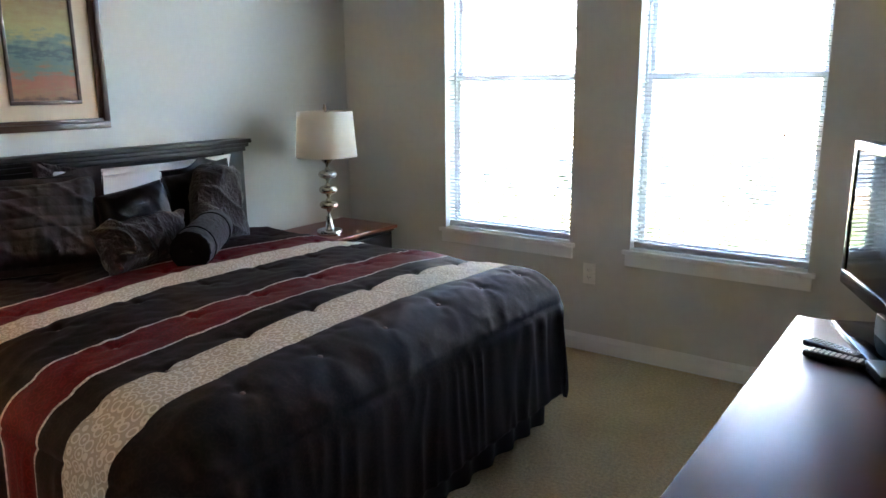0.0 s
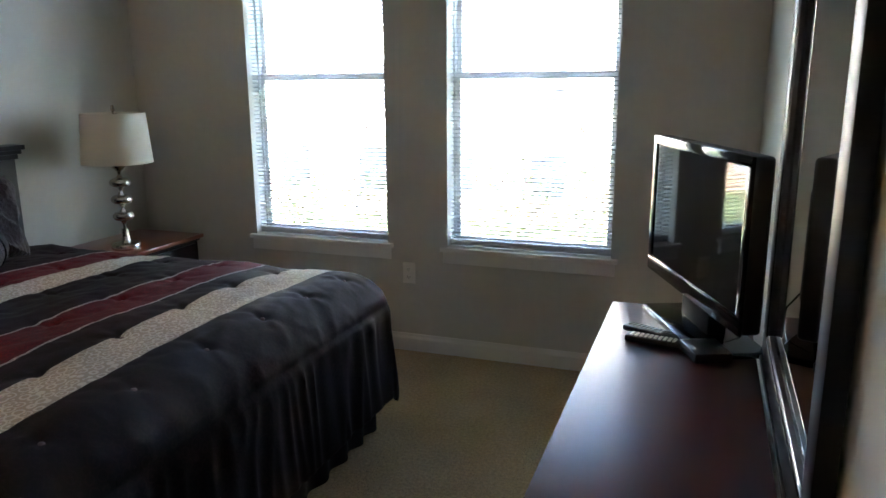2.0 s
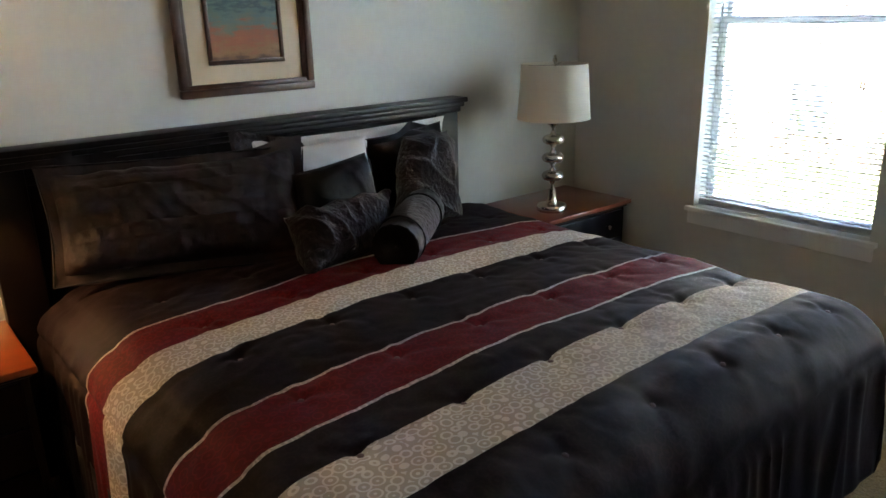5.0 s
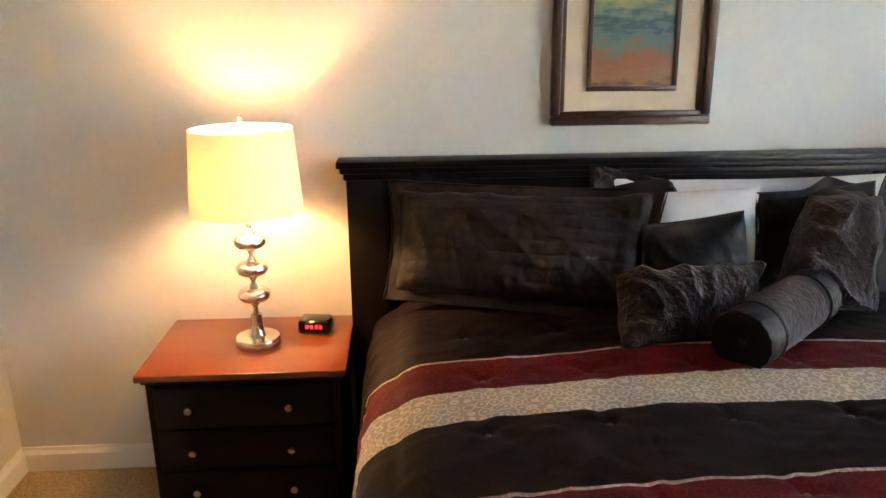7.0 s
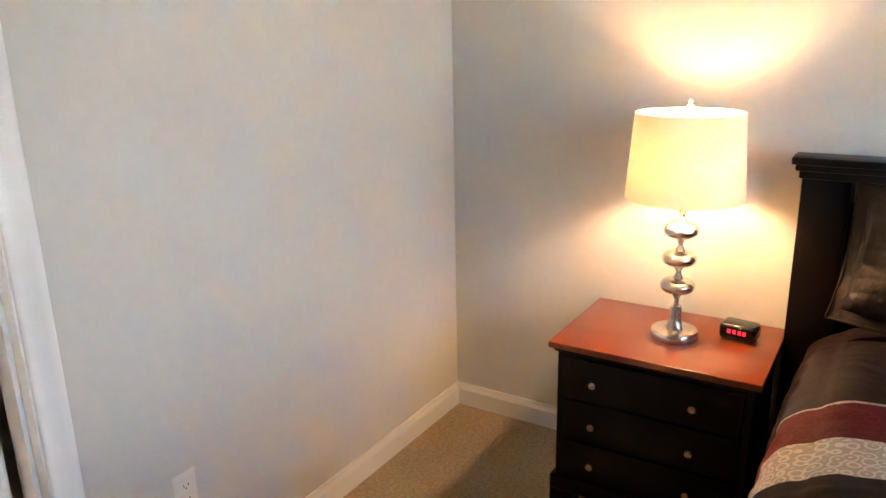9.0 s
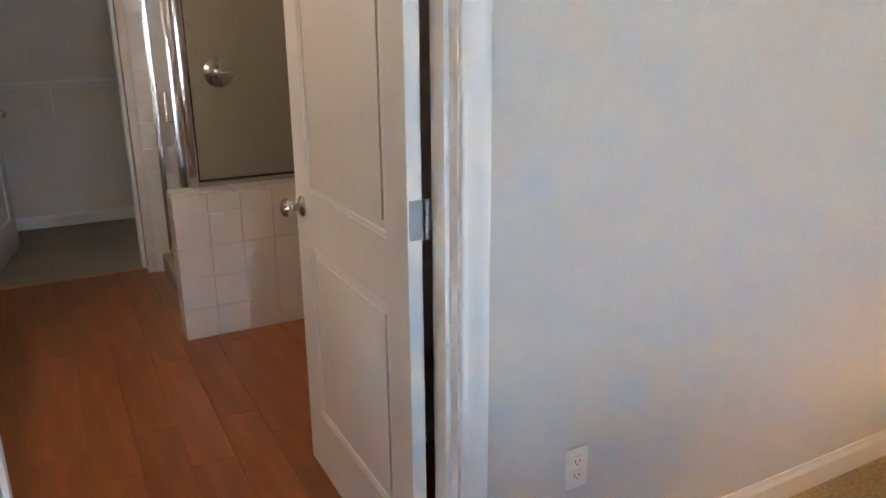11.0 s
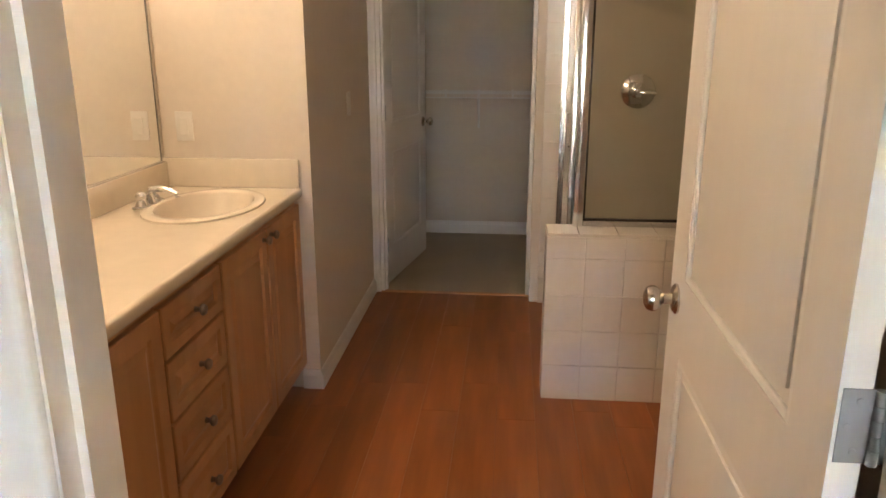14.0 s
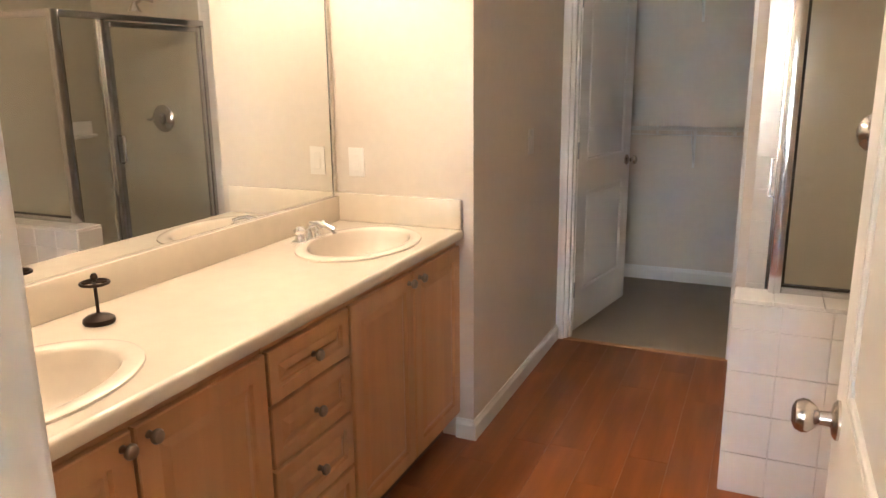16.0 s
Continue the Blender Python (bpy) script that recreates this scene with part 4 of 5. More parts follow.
def blind(a, b, cord_x):
    ob = thing("window_blind", (0, 0, 0), "white horizontal mini blind lowered in the window with its slats open", "blind", "blinds in the bedroom windows")
    y, x0, x1 = YN + 0.045, a + 0.006, b - 0.006
    boxes("headrail", [(x0, x1, y - 0.014, y + 0.014, ZT - 0.028, ZT - 0.002)], M_SLAT, ob, bevel=0.002)
    boxes("bottom_rail", [(x0, x1, y - 0.012, y + 0.012, ZS + 0.006, ZS + 0.016)], M_SLAT, ob, bevel=0.002)
    me = bpy.data.meshes.new("slat")
    prof = [(-0.0118, -0.0014), (-0.006, 0.0008), (0.0, 0.0018), (0.006, 0.0008), (0.0118, -0.0014)]
    vs = [(x, py, pz + s) for x in (x0, x1) for s in (0.0, 0.0010) for py, pz in prof]
    fs = [(k, k + 1, k + 11, k + 10) for k in range(4)] + [(k + 5, k + 15, k + 16, k + 6) for k in range(4)] + [(0, 10, 15, 5), (4, 9, 19, 14)]
    me.from_pydata(vs, [], fs)
    me.materials.append(M_SLAT)
    for z in [ZS + 0.019 + 0.0032 * k for k in range(6)] + [ZS + 0.052 + 0.0212 * k for k in range(82)]:
        s = new("slat", me)
        s.matrix_basis = pose(0, y, z, 3 + random.uniform(-1.5, 1.5), 0, 0)
        s.parent = ob
    for f in (0.16, 0.5, 0.84):
        for dy in (-0.0125, 0.0125):
            x = x0 + (x1 - x0) * f
            bm = bmesh.new()
            tube(bm, [(x, y + dy, ZS + 0.015), (x, y + dy, ZT - 0.028)], 0.0009, 5)
            part("ladder_cord", bm, M_SLAT, ob)
    bm = bmesh.new()
    for dx in (0.0, 0.012):
        tube(bm, [(cord_x + dx, y - 0.018, ZT - 0.02), (cord_x + dx, y - 0.018, 1.23 - dx)], 0.0008, 5)
    part("pull_cord", bm, M_SLAT, ob)
    for dx in (0.0, 0.012):
        bm = bmesh.new()
        lathe(bm, [(0.002, 0.03), (0.006, 0.0), (0.003, -0.003)], (cord_x + dx, y - 0.018, 1.20 - dx), 10)
        part("tassel", bm, M_NICKEL, ob, smooth=True)


blind(*WIN[0], 1.447)
blind(*WIN[1], 2.585)

# ---- outside ----
M_GRASS = material("lawn", (0.10, 0.13, 0.05), 0.95, tint=0.3, grain=3, coarse=0.3)
M_SIDING = material("pale_siding", (0.62, 0.57, 0.48), 0.8, tint=0.05, grain=2, coarse=0.3)
M_BRICKFAR = material("tan_brick", (0.40, 0.27, 0.18), 0.85, tint=0.15, grain=9, coarse=0.6)
M_ROOF = material("grey_shingle", (0.16, 0.15, 0.15), 0.9, tint=0.2, grain=6)
M_DARKWIN = material("far_window_glass", (0.05, 0.06, 0.08), 0.12, tint=0.1, bump=0)
M_LEAF = material("shrub_leaf", (0.10, 0.12, 0.075), 0.7, tint=0.4, grain=4)
structure(boxes("ground", [(-150, 150, 4.35, 300, -3.3, -3.2)], M_GRASS), "mown lawn outside the windows")
structure(boxes("road", [(-150, 150, 12, 18, -3.2, -3.17)], material("asphalt", (0.06, 0.06, 0.06), 0.9, tint=0.15, grain=5)), "grey asphalt drive between the buildings")
house = thing("apartment_building", (0, 0, 0), "three storey pale sided apartment building with a tan brick base", "building")
FY = 24.0
boxes("wall", [(-22, 16, FY, FY + 10, -3.2, 5.6)], M_SIDING, house)
boxes("brick_base", [(-22, 16, FY - 0.12, FY - 0.005, -3.2, -0.4)], M_BRICKFAR, house)
bm = bmesh.new()
for xa, xb in ((-22.6, 16.6),):
    vs = [bm.verts.new(c) for c in ((xa, FY - 0.7, 5.6), (xb, FY - 0.7, 5.6), (xb, FY + 10.7, 5.6), (xa, FY + 10.7, 5.6), (xa + 5, FY + 5, 8.6), (xb - 5, FY + 5, 8.6))]
    for f in ((0, 1, 5, 4), (2, 3, 4, 5), (1, 2, 5), (3, 0, 4), (0, 3, 2, 1)):
        bm.faces.new([vs[i] for i in f])
part("roof", bm, M_ROOF, house)
boxes("band", [(-22, 16, FY - 0.10, FY - 0.004, z, z + 0.25) for z in (-0.38, 2.4, 5.3)], M_TRIM, house)
for zi in range(3):
    for xi in range(12):
        x0, z0 = -20.5 + xi * 3.05, -2.3 + zi * 2.8
        wv = boxes("window", [(x0, x0 + 1.1, FY - 0.145, FY - 0.125, z0, z0 + 1.5)], M_DARKWIN, house)
        boxes("frame", [(x0 - 0.09, x0, FY - 0.20, FY - 0.125, z0 - 0.09, z0 + 1.59), (x0 + 1.1, x0 + 1.19, FY - 0.20, FY - 0.125, z0 - 0.09, z0 + 1.59),
                        (x0, x0 + 1.1, FY - 0.20, FY - 0.125, z0 - 0.09, z0), (x0, x0 + 1.1, FY - 0.20, FY - 0.125, z0 + 1.5, z0 + 1.59), (x0, x0 + 1.1, FY - 0.18, FY - 0.146, z0 + 0.72, z0 + 0.79)], M_TRIM, wv)


def shrub(x, y, r):
    ob = thing("shrub", (x, y, -3.2), "rounded green shrub growing along the building", "shrub", "shrubs by the building")
    bm = bmesh.new()
    tube(bm, [(0, 0, 0), (0.05, 0, r * 0.8)], 0.06)
    part("trunk", bm, M_BRICKFAR, ob)
    bm = bmesh.new()
    for _ in range(420):
        d = Vector((random.gauss(0, 1), random.gauss(0, 1), random.gauss(0, 1))).normalized() * r * random.uniform(0.55, 1.0) * (0.8 + 0.3 * random.random())
        c = d + Vector((0, 0, r * 0.95))
        s = random.uniform(0.06, 0.13)
        a = Vector((random.gauss(0, 1), random.gauss(0, 1), random.gauss(0, 1))).normalized() * s
        b = a.cross(Vector((random.random(), random.random(), 1))).normalized() * s * 0.6
        bm.faces.new([bm.verts.new(c - a), bm.verts.new(c + b), bm.verts.new(c + a), bm.verts.new(c - b)])
    part("crown", bm, M_LEAF, ob)


for k in range(9):
    shrub(-9 + k * 2.2 + random.uniform(-0.4, 0.4), 21.5 + random.uniform(-0.8, 0.8), random.uniform(0.8, 1.4))

# ---- bathroom door ----
def panel_door(name, m, w, h, label, hinge_zs, knob_both=True):
    """A two-panel door leaf. Local x runs from the hinge edge to the latch edge, local y through its thickness."""
    ob = thing(name, m, label, "door")
    t, st, rail = 0.035, 0.115, 0.12
    up, low, mid0, mid1, bot, top = None, None, 0.79, 0.955, 0.215, h - 0.13
    bm = bmesh.new()
    for b in ((0, st, 0, t, 0, h), (w - st, w, 0, t, 0, h), (st, w - st, 0, t, 0, bot), (st, w - st, 0, t, mid0, mid1), (st, w - st, 0, t, top, h)):
        box(bm, *b)
    part("door_frame", bm, M_DOOR, ob)
    for z0, z1 in ((bot, mid0), (mid1, top)):
        boxes("panel", [(st, w - st, 0.009, t - 0.009, z0, z1), (st + 0.035, w - st - 0.035, 0.004, t - 0.004, z0 + 0.035, z1 - 0.035)], M_DOOR, ob, bevel=0.003, segments=2)
        bm = bmesh.new()
        for y, s in ((0.0, 1), (t, -1)):
            for x0, x1, za, zb in ((st, st + 0.014, z0, z1), (w - st - 0.014, w - st, z0, z1), (st + 0.014, w - st - 0.014, z0, z0 + 0.014), (st + 0.014, w - st - 0.014, z1 - 0.014, z1)):
                box(bm, x0, x1, y + s * 0.0015, y + s * 0.010, za, zb, bevel=0.002)
        part("moulding", bm, M_TRIM, ob)
    for s in (-1, 1):
        y0 = 0 if s < 0 else t
        bm = bmesh.new()
        lathe(bm, [(0.032, 0), (0.032, s * 0.004), (0.026, s * 0.009), (0.012, s * 0.012), (0.011, s * 0.028), (0.018, s * 0.034), (0.0265, s * 0.044), (0.0275, s * 0.053), (0.023, s * 0.063), (0.012, s * 0.068)], (w - 0.062, y0, 0.90), 32, "y")
        part("door_knob", bm, M_NICKEL, ob, "satin nickel door knob", smooth=True)
    boxes("latch_plate", [(w - 0.0005, w + 0.001, 0.006, 0.029, 0.87, 0.93)], M_NICKEL, ob)
    return ob


M_HINGE = material("hinge_steel", (0.30, 0.32, 0.34), 0.5, metal=0.6, tint=0.08, bump=0.05)
door = panel_door("door_1", pose(1.7450, -0.121, 0.012, 0, 0, -90.0), 0.81, 2.02, "white two-panel interior door with a nickel knob standing wide open", (0.25, 1.03, 1.8))
for z in (0.24, 1.022, 1.80):
    bm = bmesh.new()
    box(bm, -0.0018, -0.0002, -0.006, 0.031, z - 0.0445, z + 0.0445, bevel=0.0007)
    box(bm, -0.0030, -0.0012, -0.0215, -0.010, z - 0.0445, z + 0.0445, bevel=0.0007)
    for k in range(5):
        za = z - 0.0445 + k * 0.0178
        lathe(bm, [(0.006, za + 0.0004), (0.006, za + 0.0174)], (-0.004, -0.008, 0), 12)
    for dz in (-0.03, 0.0, 0.03):
        lathe(bm, [(0.004, -0.0018), (0.0035, -0.0026)], (0, 0.016 + (0.006 if dz == 0 else -0.004), z + dz), 10, "x")
    part("hinge", bm, M_HINGE, door, "grey steel butt hinge", smooth=True)
strike = thing("strike_plate", (DX1, -0.045, 0.92), "dark bronze strike plate set in the white door jamb", "strike plate")
boxes("plate", [(-0.0015, 0.001, -0.014, 0.014, -0.03, 0.03)], M_BRONZE, strike, bevel=0.0005)
boxes("latch_hole", [(-0.002, -0.0014, -0.006, 0.006, -0.014, 0.014)], M_SLOT, strike)

cdoor = panel_door("door_2", pose(CX1 - 0.024, BYS - T + 0.0, 0.012, 0, 0, 180 + 80), 0.80, 2.02, "white two-panel closet door standing open into the closet", ())
for z in (0.24, 1.022, 1.80):
    bm = bmesh.new()
    box(bm, -0.002, -0.0002, 0.002, 0.033, z - 0.0445, z + 0.0445)
    lathe(bm, [(0.006, z - 0.0445), (0.006, z + 0.0445)], (-0.005, 0.0, 0), 12)
    part("hinge", bm, M_HINGE, cdoor, smooth=True)

# ---- vanity ----
VX = 2.990


def raised_front(bm, y0, y1, z0, z1, x=VX, arch=False):
    """A cabinet front facing -x with a framed raised panel."""
    g = 0.0025
    y0, y1, z0, z1 = y0 + g, y1 - g, z0 + g, z1 - g
    st = 0.052 if (y1 - y0) > 0.3 and (z1 - z0) > 0.3 else 0.036
    vs = []
    for d, xx in ((0.0, x - 0.001), (0.0, x - 0.016), (0.003, x - 0.019), (st, x - 0.019), (st + 0.005, x - 0.0105), (st + 0.012, x - 0.0105), (st + 0.032, x - 0.0175), (st + 0.036, x - 0.0175)):
        vs.append([bm.verts.new(p) for p in ((xx, y0 + d, z0 + d), (xx, y1 - d, z0 + d), (xx, y1 - d, z1 - d), (xx, y0 + d, z1 - d))])
    for ra, rb in zip(vs, vs[1:]):
        for k in range(4):
            bm.faces.new((ra[k], ra[(k + 1) % 4], rb[(k + 1) % 4], rb[k]))
    bm.faces.new(vs[-1])
    bm.faces.new(list(reversed(vs[0])))


def cabinet(y0, y1, label):
    ob = thing("vanity_cabinet", (0, 0, 0), label, "cabinet", "vanity cabinets in a row")
    boxes("carcass", [(VX, BXE - 0.003, y0 + 0.001, y1 - 0.001, 0.10, 0.66), (VX, VX + 0.02, y0 + 0.001, y1 - 0.001, 0.66, 0.83)], M_MAPLE, ob)
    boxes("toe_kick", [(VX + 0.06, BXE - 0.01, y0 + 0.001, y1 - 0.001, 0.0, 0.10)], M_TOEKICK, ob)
    return ob


def front(ob, name, y0, y1, z0, z1, ky, kz):
    bm = bmesh.new()
    raised_front(bm, y0, y1, z0, z1)
    d = part(name, bm, M_MAPLE, ob)
    knob(d, (VX - 0.019, ky, kz), sign=-1, r=0.016, mat=M_PEWTER)


M_PEWTER = material("pewter_knob", (0.30, 0.26, 0.22), 0.35, metal=1.0, tint=0.15, bump=0.1)
cb = cabinet(-0.976, -0.118, "maple two-door vanity cabinet with pewter knobs under the near sink")
front(cb, "cabinet_door", -0.974, -0.569, 0.112, 0.808, -0.603, 0.778)
front(cb, "cabinet_door", -0.565, -0.160, 0.112, 0.808, -0.538, 0.778)
cb = cabinet(-1.362, -0.976, "maple vanity cabinet with a stack of four drawers")
for z0, z1 in ((0.664, 0.808), (0.493, 0.660), (0.318, 0.489), (0.112, 0.314)):
    front(cb, "drawer", -1.358, -0.980, z0, z1, -1.169, (z0 + z1) / 2)
cb = cabinet(-2.188, -1.362, "maple two-door vanity cabinet with pewter knobs under the far sink")
front(cb, "cabinet_door", -1.776, -1.368, 0.112, 0.808, -1.738, 0.775)
front(cb, "cabinet_door", -2.184, -1.780, 0.112, 0.808, -1.818, 0.775)

SINKS = ((3.205, -0.50), (3.205, -1.835))
RX, RY = 0.155, 0.225


def countertop():
    """One slab with a rounded nose and an oval hole at each sink."""
    bm = bmesh.new()
    y0, y1, x0, x1, z0, z1 = -2.188, -0.117, 2.957, BXE - 0.002, 0.832, 0.870
    sections = []
    cuts = [y0, -1.17, y1]
    for (ya, yb), (cx, cy) in zip(((cuts[0], cuts[1]), (cuts[1], cuts[2])), (SINKS[1], SINKS[0])):
        n = 72
        ring, outer = [], []
        for k in range(n):
            a = 2 * math.pi * k / n
            c, s = math.cos(a), math.sin(a)
            ring.append(bm.verts.new((cx + RX * c, cy + RY * s, z1)))
            tx = ((x1 if c > 0 else x0 + 0.014) - cx) / c if abs(c) > 1e-6 else 1e9
            ty = ((yb if s > 0 else ya) - cy) / s if abs(s) > 1e-6 else 1e9
            tt = min(tx, ty)
            outer.append(bm.verts.new((cx + tt * c, cy + tt * s, z1)))
        for k in range(n):
            bm.faces.new((ring[k], ring[(k + 1) % n], outer[(k + 1) % n], outer[k]))
        corners = [(x0 + 0.014, ya), (x1, ya), (x1, yb), (x0 + 0.014, yb)]
        for px, py in corners:
            near = sorted(outer, key=lambda v: (v.co.x - px) ** 2 + (v.co.y - py) ** 2)[:2]
            if (near[0].co - Vector((px, py, z1))).length > 1e-5:
                bm.faces.new((near[0], near[1], bm.verts.new((px, py, z1))))
    nose = [(0.014, 0.0), (0.008, -0.0012), (0.0035, -0.004), (0.0008, -0.009), (0.0, -0.016), (0.0, -0.030), (0.003, -0.036), (0.010, -0.038), (0.05, -0.038)]
    rows = [[bm.verts.new((x0 + dx, y, z1 + dz)) for dx, dz in nose] for y in (y0, y1)]
    for k in range(len(nose) - 1):
        bm.faces.new((rows[0][k], rows[0][k + 1], rows[1][k + 1], rows[1][k]))
    bmesh.ops.recalc_face_normals(bm, faces=bm.faces)
    ob = part("countertop", bm, M_COUNTER, smooth=True)
    return tagged(ob, "cream cultured marble vanity countertop with two oval sinks", "countertop")


ctop = thing("countertop", (0, 0, 0), "cream cultured marble vanity top with a rounded nose, nearly empty", "countertop")
slab = countertop()
slab.name, slab.parent = "slab", ctop
for key in ("label", "category"):
    del slab[key]
boxes("backsplash", [(BXE - 0.023, BXE - 0.002, -2.166, -0.117, 0.8705, 0.972)], M_COUNTER, ctop, bevel=0.004, segments=2)
boxes("side_splash", [(2.962, BXE - 0.002, -2.187, -2.167, 0.8705, 0.985)], M_COUNTER, ctop, bevel=0.004, segments=2)
M_BASIN = material("sink_glaze", (0.74, 0.67, 0.57), 0.2, tint=0.03, bump=0, coat=0.3)


def sink(cx, cy, label):
    ob = thing("sink", (cx, cy, 0.870), label, "sink", "sinks in the vanity top")
    prof = [(1.27, 0.0006), (1.265, 0.006), (1.22, 0.010), (1.10, 0.0105), (1.03, 0.008), (0.99, -0.001), (0.95, -0.03), (0.86, -0.075), (0.68, -0.115), (0.42, -0.138), (0.16, -0.146), (0.12, -0.1465)]
    n = 72
    bm = bmesh.new()
    rings = []
    for r, z in prof:
        rx, ry = RX * r, RY * (1 + (r - 1) * 0.9)
        rings.append([bm.verts.new((rx * math.cos(2 * math.pi * k / n), ry * math.sin(2 * math.pi * k / n), z)) for k in range(n)])
    for a, b in zip(rings, rings[1:]):
        for k in range(n):
            bm.faces.new((a[k], a[(k + 1) % n], b[(k + 1) % n], b[k]))
    bm.faces.new(rings[-1])
    part("basin", bm, M_BASIN, ob, smooth=True)
    bm = bmesh.new()
    lathe(bm, [(0.024, 0), (0.024, 0.002), (0.018, 0.003), (0.016, 0.001)], (0, 0, -0.146), 24)
    part("drain", bm, M_CHROME, ob, smooth=True)


sink(*SINKS[0], "cream oval sink set in the vanity top near the doorway")
sink(*SINKS[1], "cream oval sink set in the far end of the vanity top")


def faucet(x, y, label):
    ob = thing("faucet", (x, y, 0.8705), label, "faucet", "faucets at the sinks")
    bm = bmesh.new()
    box(bm, -0.026, 0.026, -0.078, 0.078, 0, 0.014, bevel=0.006, segments=3)
    part("base_plate", bm, M_CHROME, ob, smooth=True)
    bm = bmesh.new()
    pts = [(0, 0, 0.01), (0, 0, 0.045), (-0.012, 0, 0.062), (-0.045, 0, 0.066), (-0.085, 0, 0.058), (-0.105, 0, 0.050), (-0.108, 0, 0.036)]
    tube(bm, pts, 0.0115, 16)
    lathe(bm, [(0.02, 0.01), (0.018, 0.03), (0.012, 0.045)], steps=20)
    part("spout", bm, M_CHROME, ob, smooth=True)
    for s in (-1, 1):
        bm = bmesh.new()
        lathe(bm, [(0.021, 0.010), (0.018, 0.025), (0.012, 0.034), (0.018, 0.042), (0.020, 0.050), (0.014, 0.060), (0.005, 0.064)], (0, s * 0.052, 0), 20)
        tube(bm, [(0, s * 0.052, 0.050), (-0.004, s * 0.078, 0.054), (-0.006, s * 0.092, 0.056)], 0.006, 10)
        part("faucet_handle", bm, M_CHROME, ob, smooth=True)


faucet(3.395, -0.50, "chrome two-handle centerset faucet behind the near sink")
faucet(3.395, -1.800, "chrome two-handle centerset faucet behind the far sink")

hold = thing("toothbrush_holder", (3.372, -0.860, 0.8705), "dark bronze toothbrush holder with a ring top standing on the vanity", "toothbrush holder")
bm = bmesh.new()
lathe(bm, [(0.036, 0), (0.038, 0.004), (0.036, 0.012), (0.026, 0.019), (0.010, 0.023), (0.005, 0.026)], steps=32)
part("holder_base", bm, M_BRONZE, hold, smooth=True)
bm = bmesh.new()
tube(bm, [(0, 0, 0.022), (0, 0, 0.110)], 0.0042, 10)
lathe(bm, [(0.003, 0.106), (0.008, 0.110), (0.009, 0.117), (0.005, 0.124)], steps=14)
part("holder_stem", bm, M_BRONZE, hold, smooth=True)
bm = bmesh.new()
ring = [(0.032 * math.cos(a), 0.032 * math.sin(a), 0.100) for a in np.linspace(0, 2 * math.pi, 33)]
tube(bm, ring, 0.0040, 8)
for k in range(4):
    a = math.pi / 4 + k * math.pi / 2
    tube(bm, [(0, 0, 0.102), (0.032 * math.cos(a), 0.032 * math.sin(a), 0.100)], 0.0035, 8)
part("holder_ring", bm, M_BRONZE, hold, smooth=True)

vm = thing("vanity_mirror", (0, 0, 0), "large frameless mirror with a thin metal edge above the vanity", "mirror")
boxes("mirror_glass", [(BXE - 0.006, BXE - 0.001, -2.150, -0.20, 0.9735, 1.95)], M_MIRROR, vm)
boxes("mirror_edge", [(BXE - 0.009, BXE - 0.001, -2.156, -2.150, 0.9735, 1.955), (BXE - 0.009, BXE - 0.001, -0.20, -0.194, 0.9735, 1.955), (BXE - 0.009, BXE - 0.001, -2.150, -0.20, 1.950, 1.956)], M_ALU, vm)

vl = thing("vanity_light", (BXE, -1.17, 2.10), "nickel vanity light bar with lit globe bulbs above the mirror", "light")
boxes("light_bar", [(-0.055, -0.001, -0.95, 0.95, -0.055, 0.055)], M_NICKEL, vl, bevel=0.008, segments=2)
for y in (-0.78, -0.39, 0.0, 0.39, 0.78):
    bm = bmesh.new()
    bmesh.ops.create_uvsphere(bm, u_segments=24, v_segments=14, radius=0.045)
    part("globe", bm, M_GLOBE, vl, smooth=True, at=Matrix.Translation((-0.105, y, 0)))

# ---- shower ----
PX1, PY0, PY1, PZT = 1.985, -2.335, -2.180, 0.709
GX, GY = 1.862, -2.300
M_SURROUND = material("shower_surround", (0.52, 0.48, 0.385), 0.2, tint=0.04, bump=0.02)
structure(boxes("wall_pony", [(BXW, PX1 - 0.008, PY0 + 0.008, PY1 - 0.008, 0, PZT - 0.012)], M_GROUT), "tiled low wall in front of the shower")
structure(boxes("wall_shower_back", [(BXW, GX - 0.02, -3.36, -3.352, 0, 2.3), (BXW, BXW + 0.006, -3.352, PY0, 0, 2.3)], M_SURROUND), "smooth beige shower surround")
structure(boxes("wall_tile_backing", [(GX - 0.02, CX0 - 0.045, -3.3605, -3.352, 0, 2.3)], M_GROUT), "grout behind the tile border by the shower")
structure(boxes("floor_shower", [(BXW, GX - 0.05, -3.352, PY0, 0.0, 0.05), (GX - 0.05, GX + 0.06, -3.352, PY0, 0.0, 0.11)], M_SURROUND, bevel=0.006, segments=2), "beige shower pan and threshold")

enc = thing("shower_enclosure", (0, 0, 0), "chrome framed glass shower enclosure standing on the tiled low wall", "shower enclosure")
M_STEEL = material("polished_frame", (0.60, 0.60, 0.60), 0.2, metal=1.0, tint=0.05, bump=0.02, stretch=(1, 1, 0.05))
M_SEAL = material("dark_gasket", (0.03, 0.025, 0.02), 0.6)
ZG, ZH = PZT + 0.004, 1.77
boxes("corner_post", [(GX - 0.022, GX + 0.018, GY - 0.02, GY + 0.022, ZG, ZH)], M_STEEL, enc, bevel=0.004, segments=2)
boxes("north_rail", [(BXW, GX - 0.022, GY - 0.014, GY + 0.014, ZG, ZG + 0.026)], M_STEEL, enc, bevel=0.002)
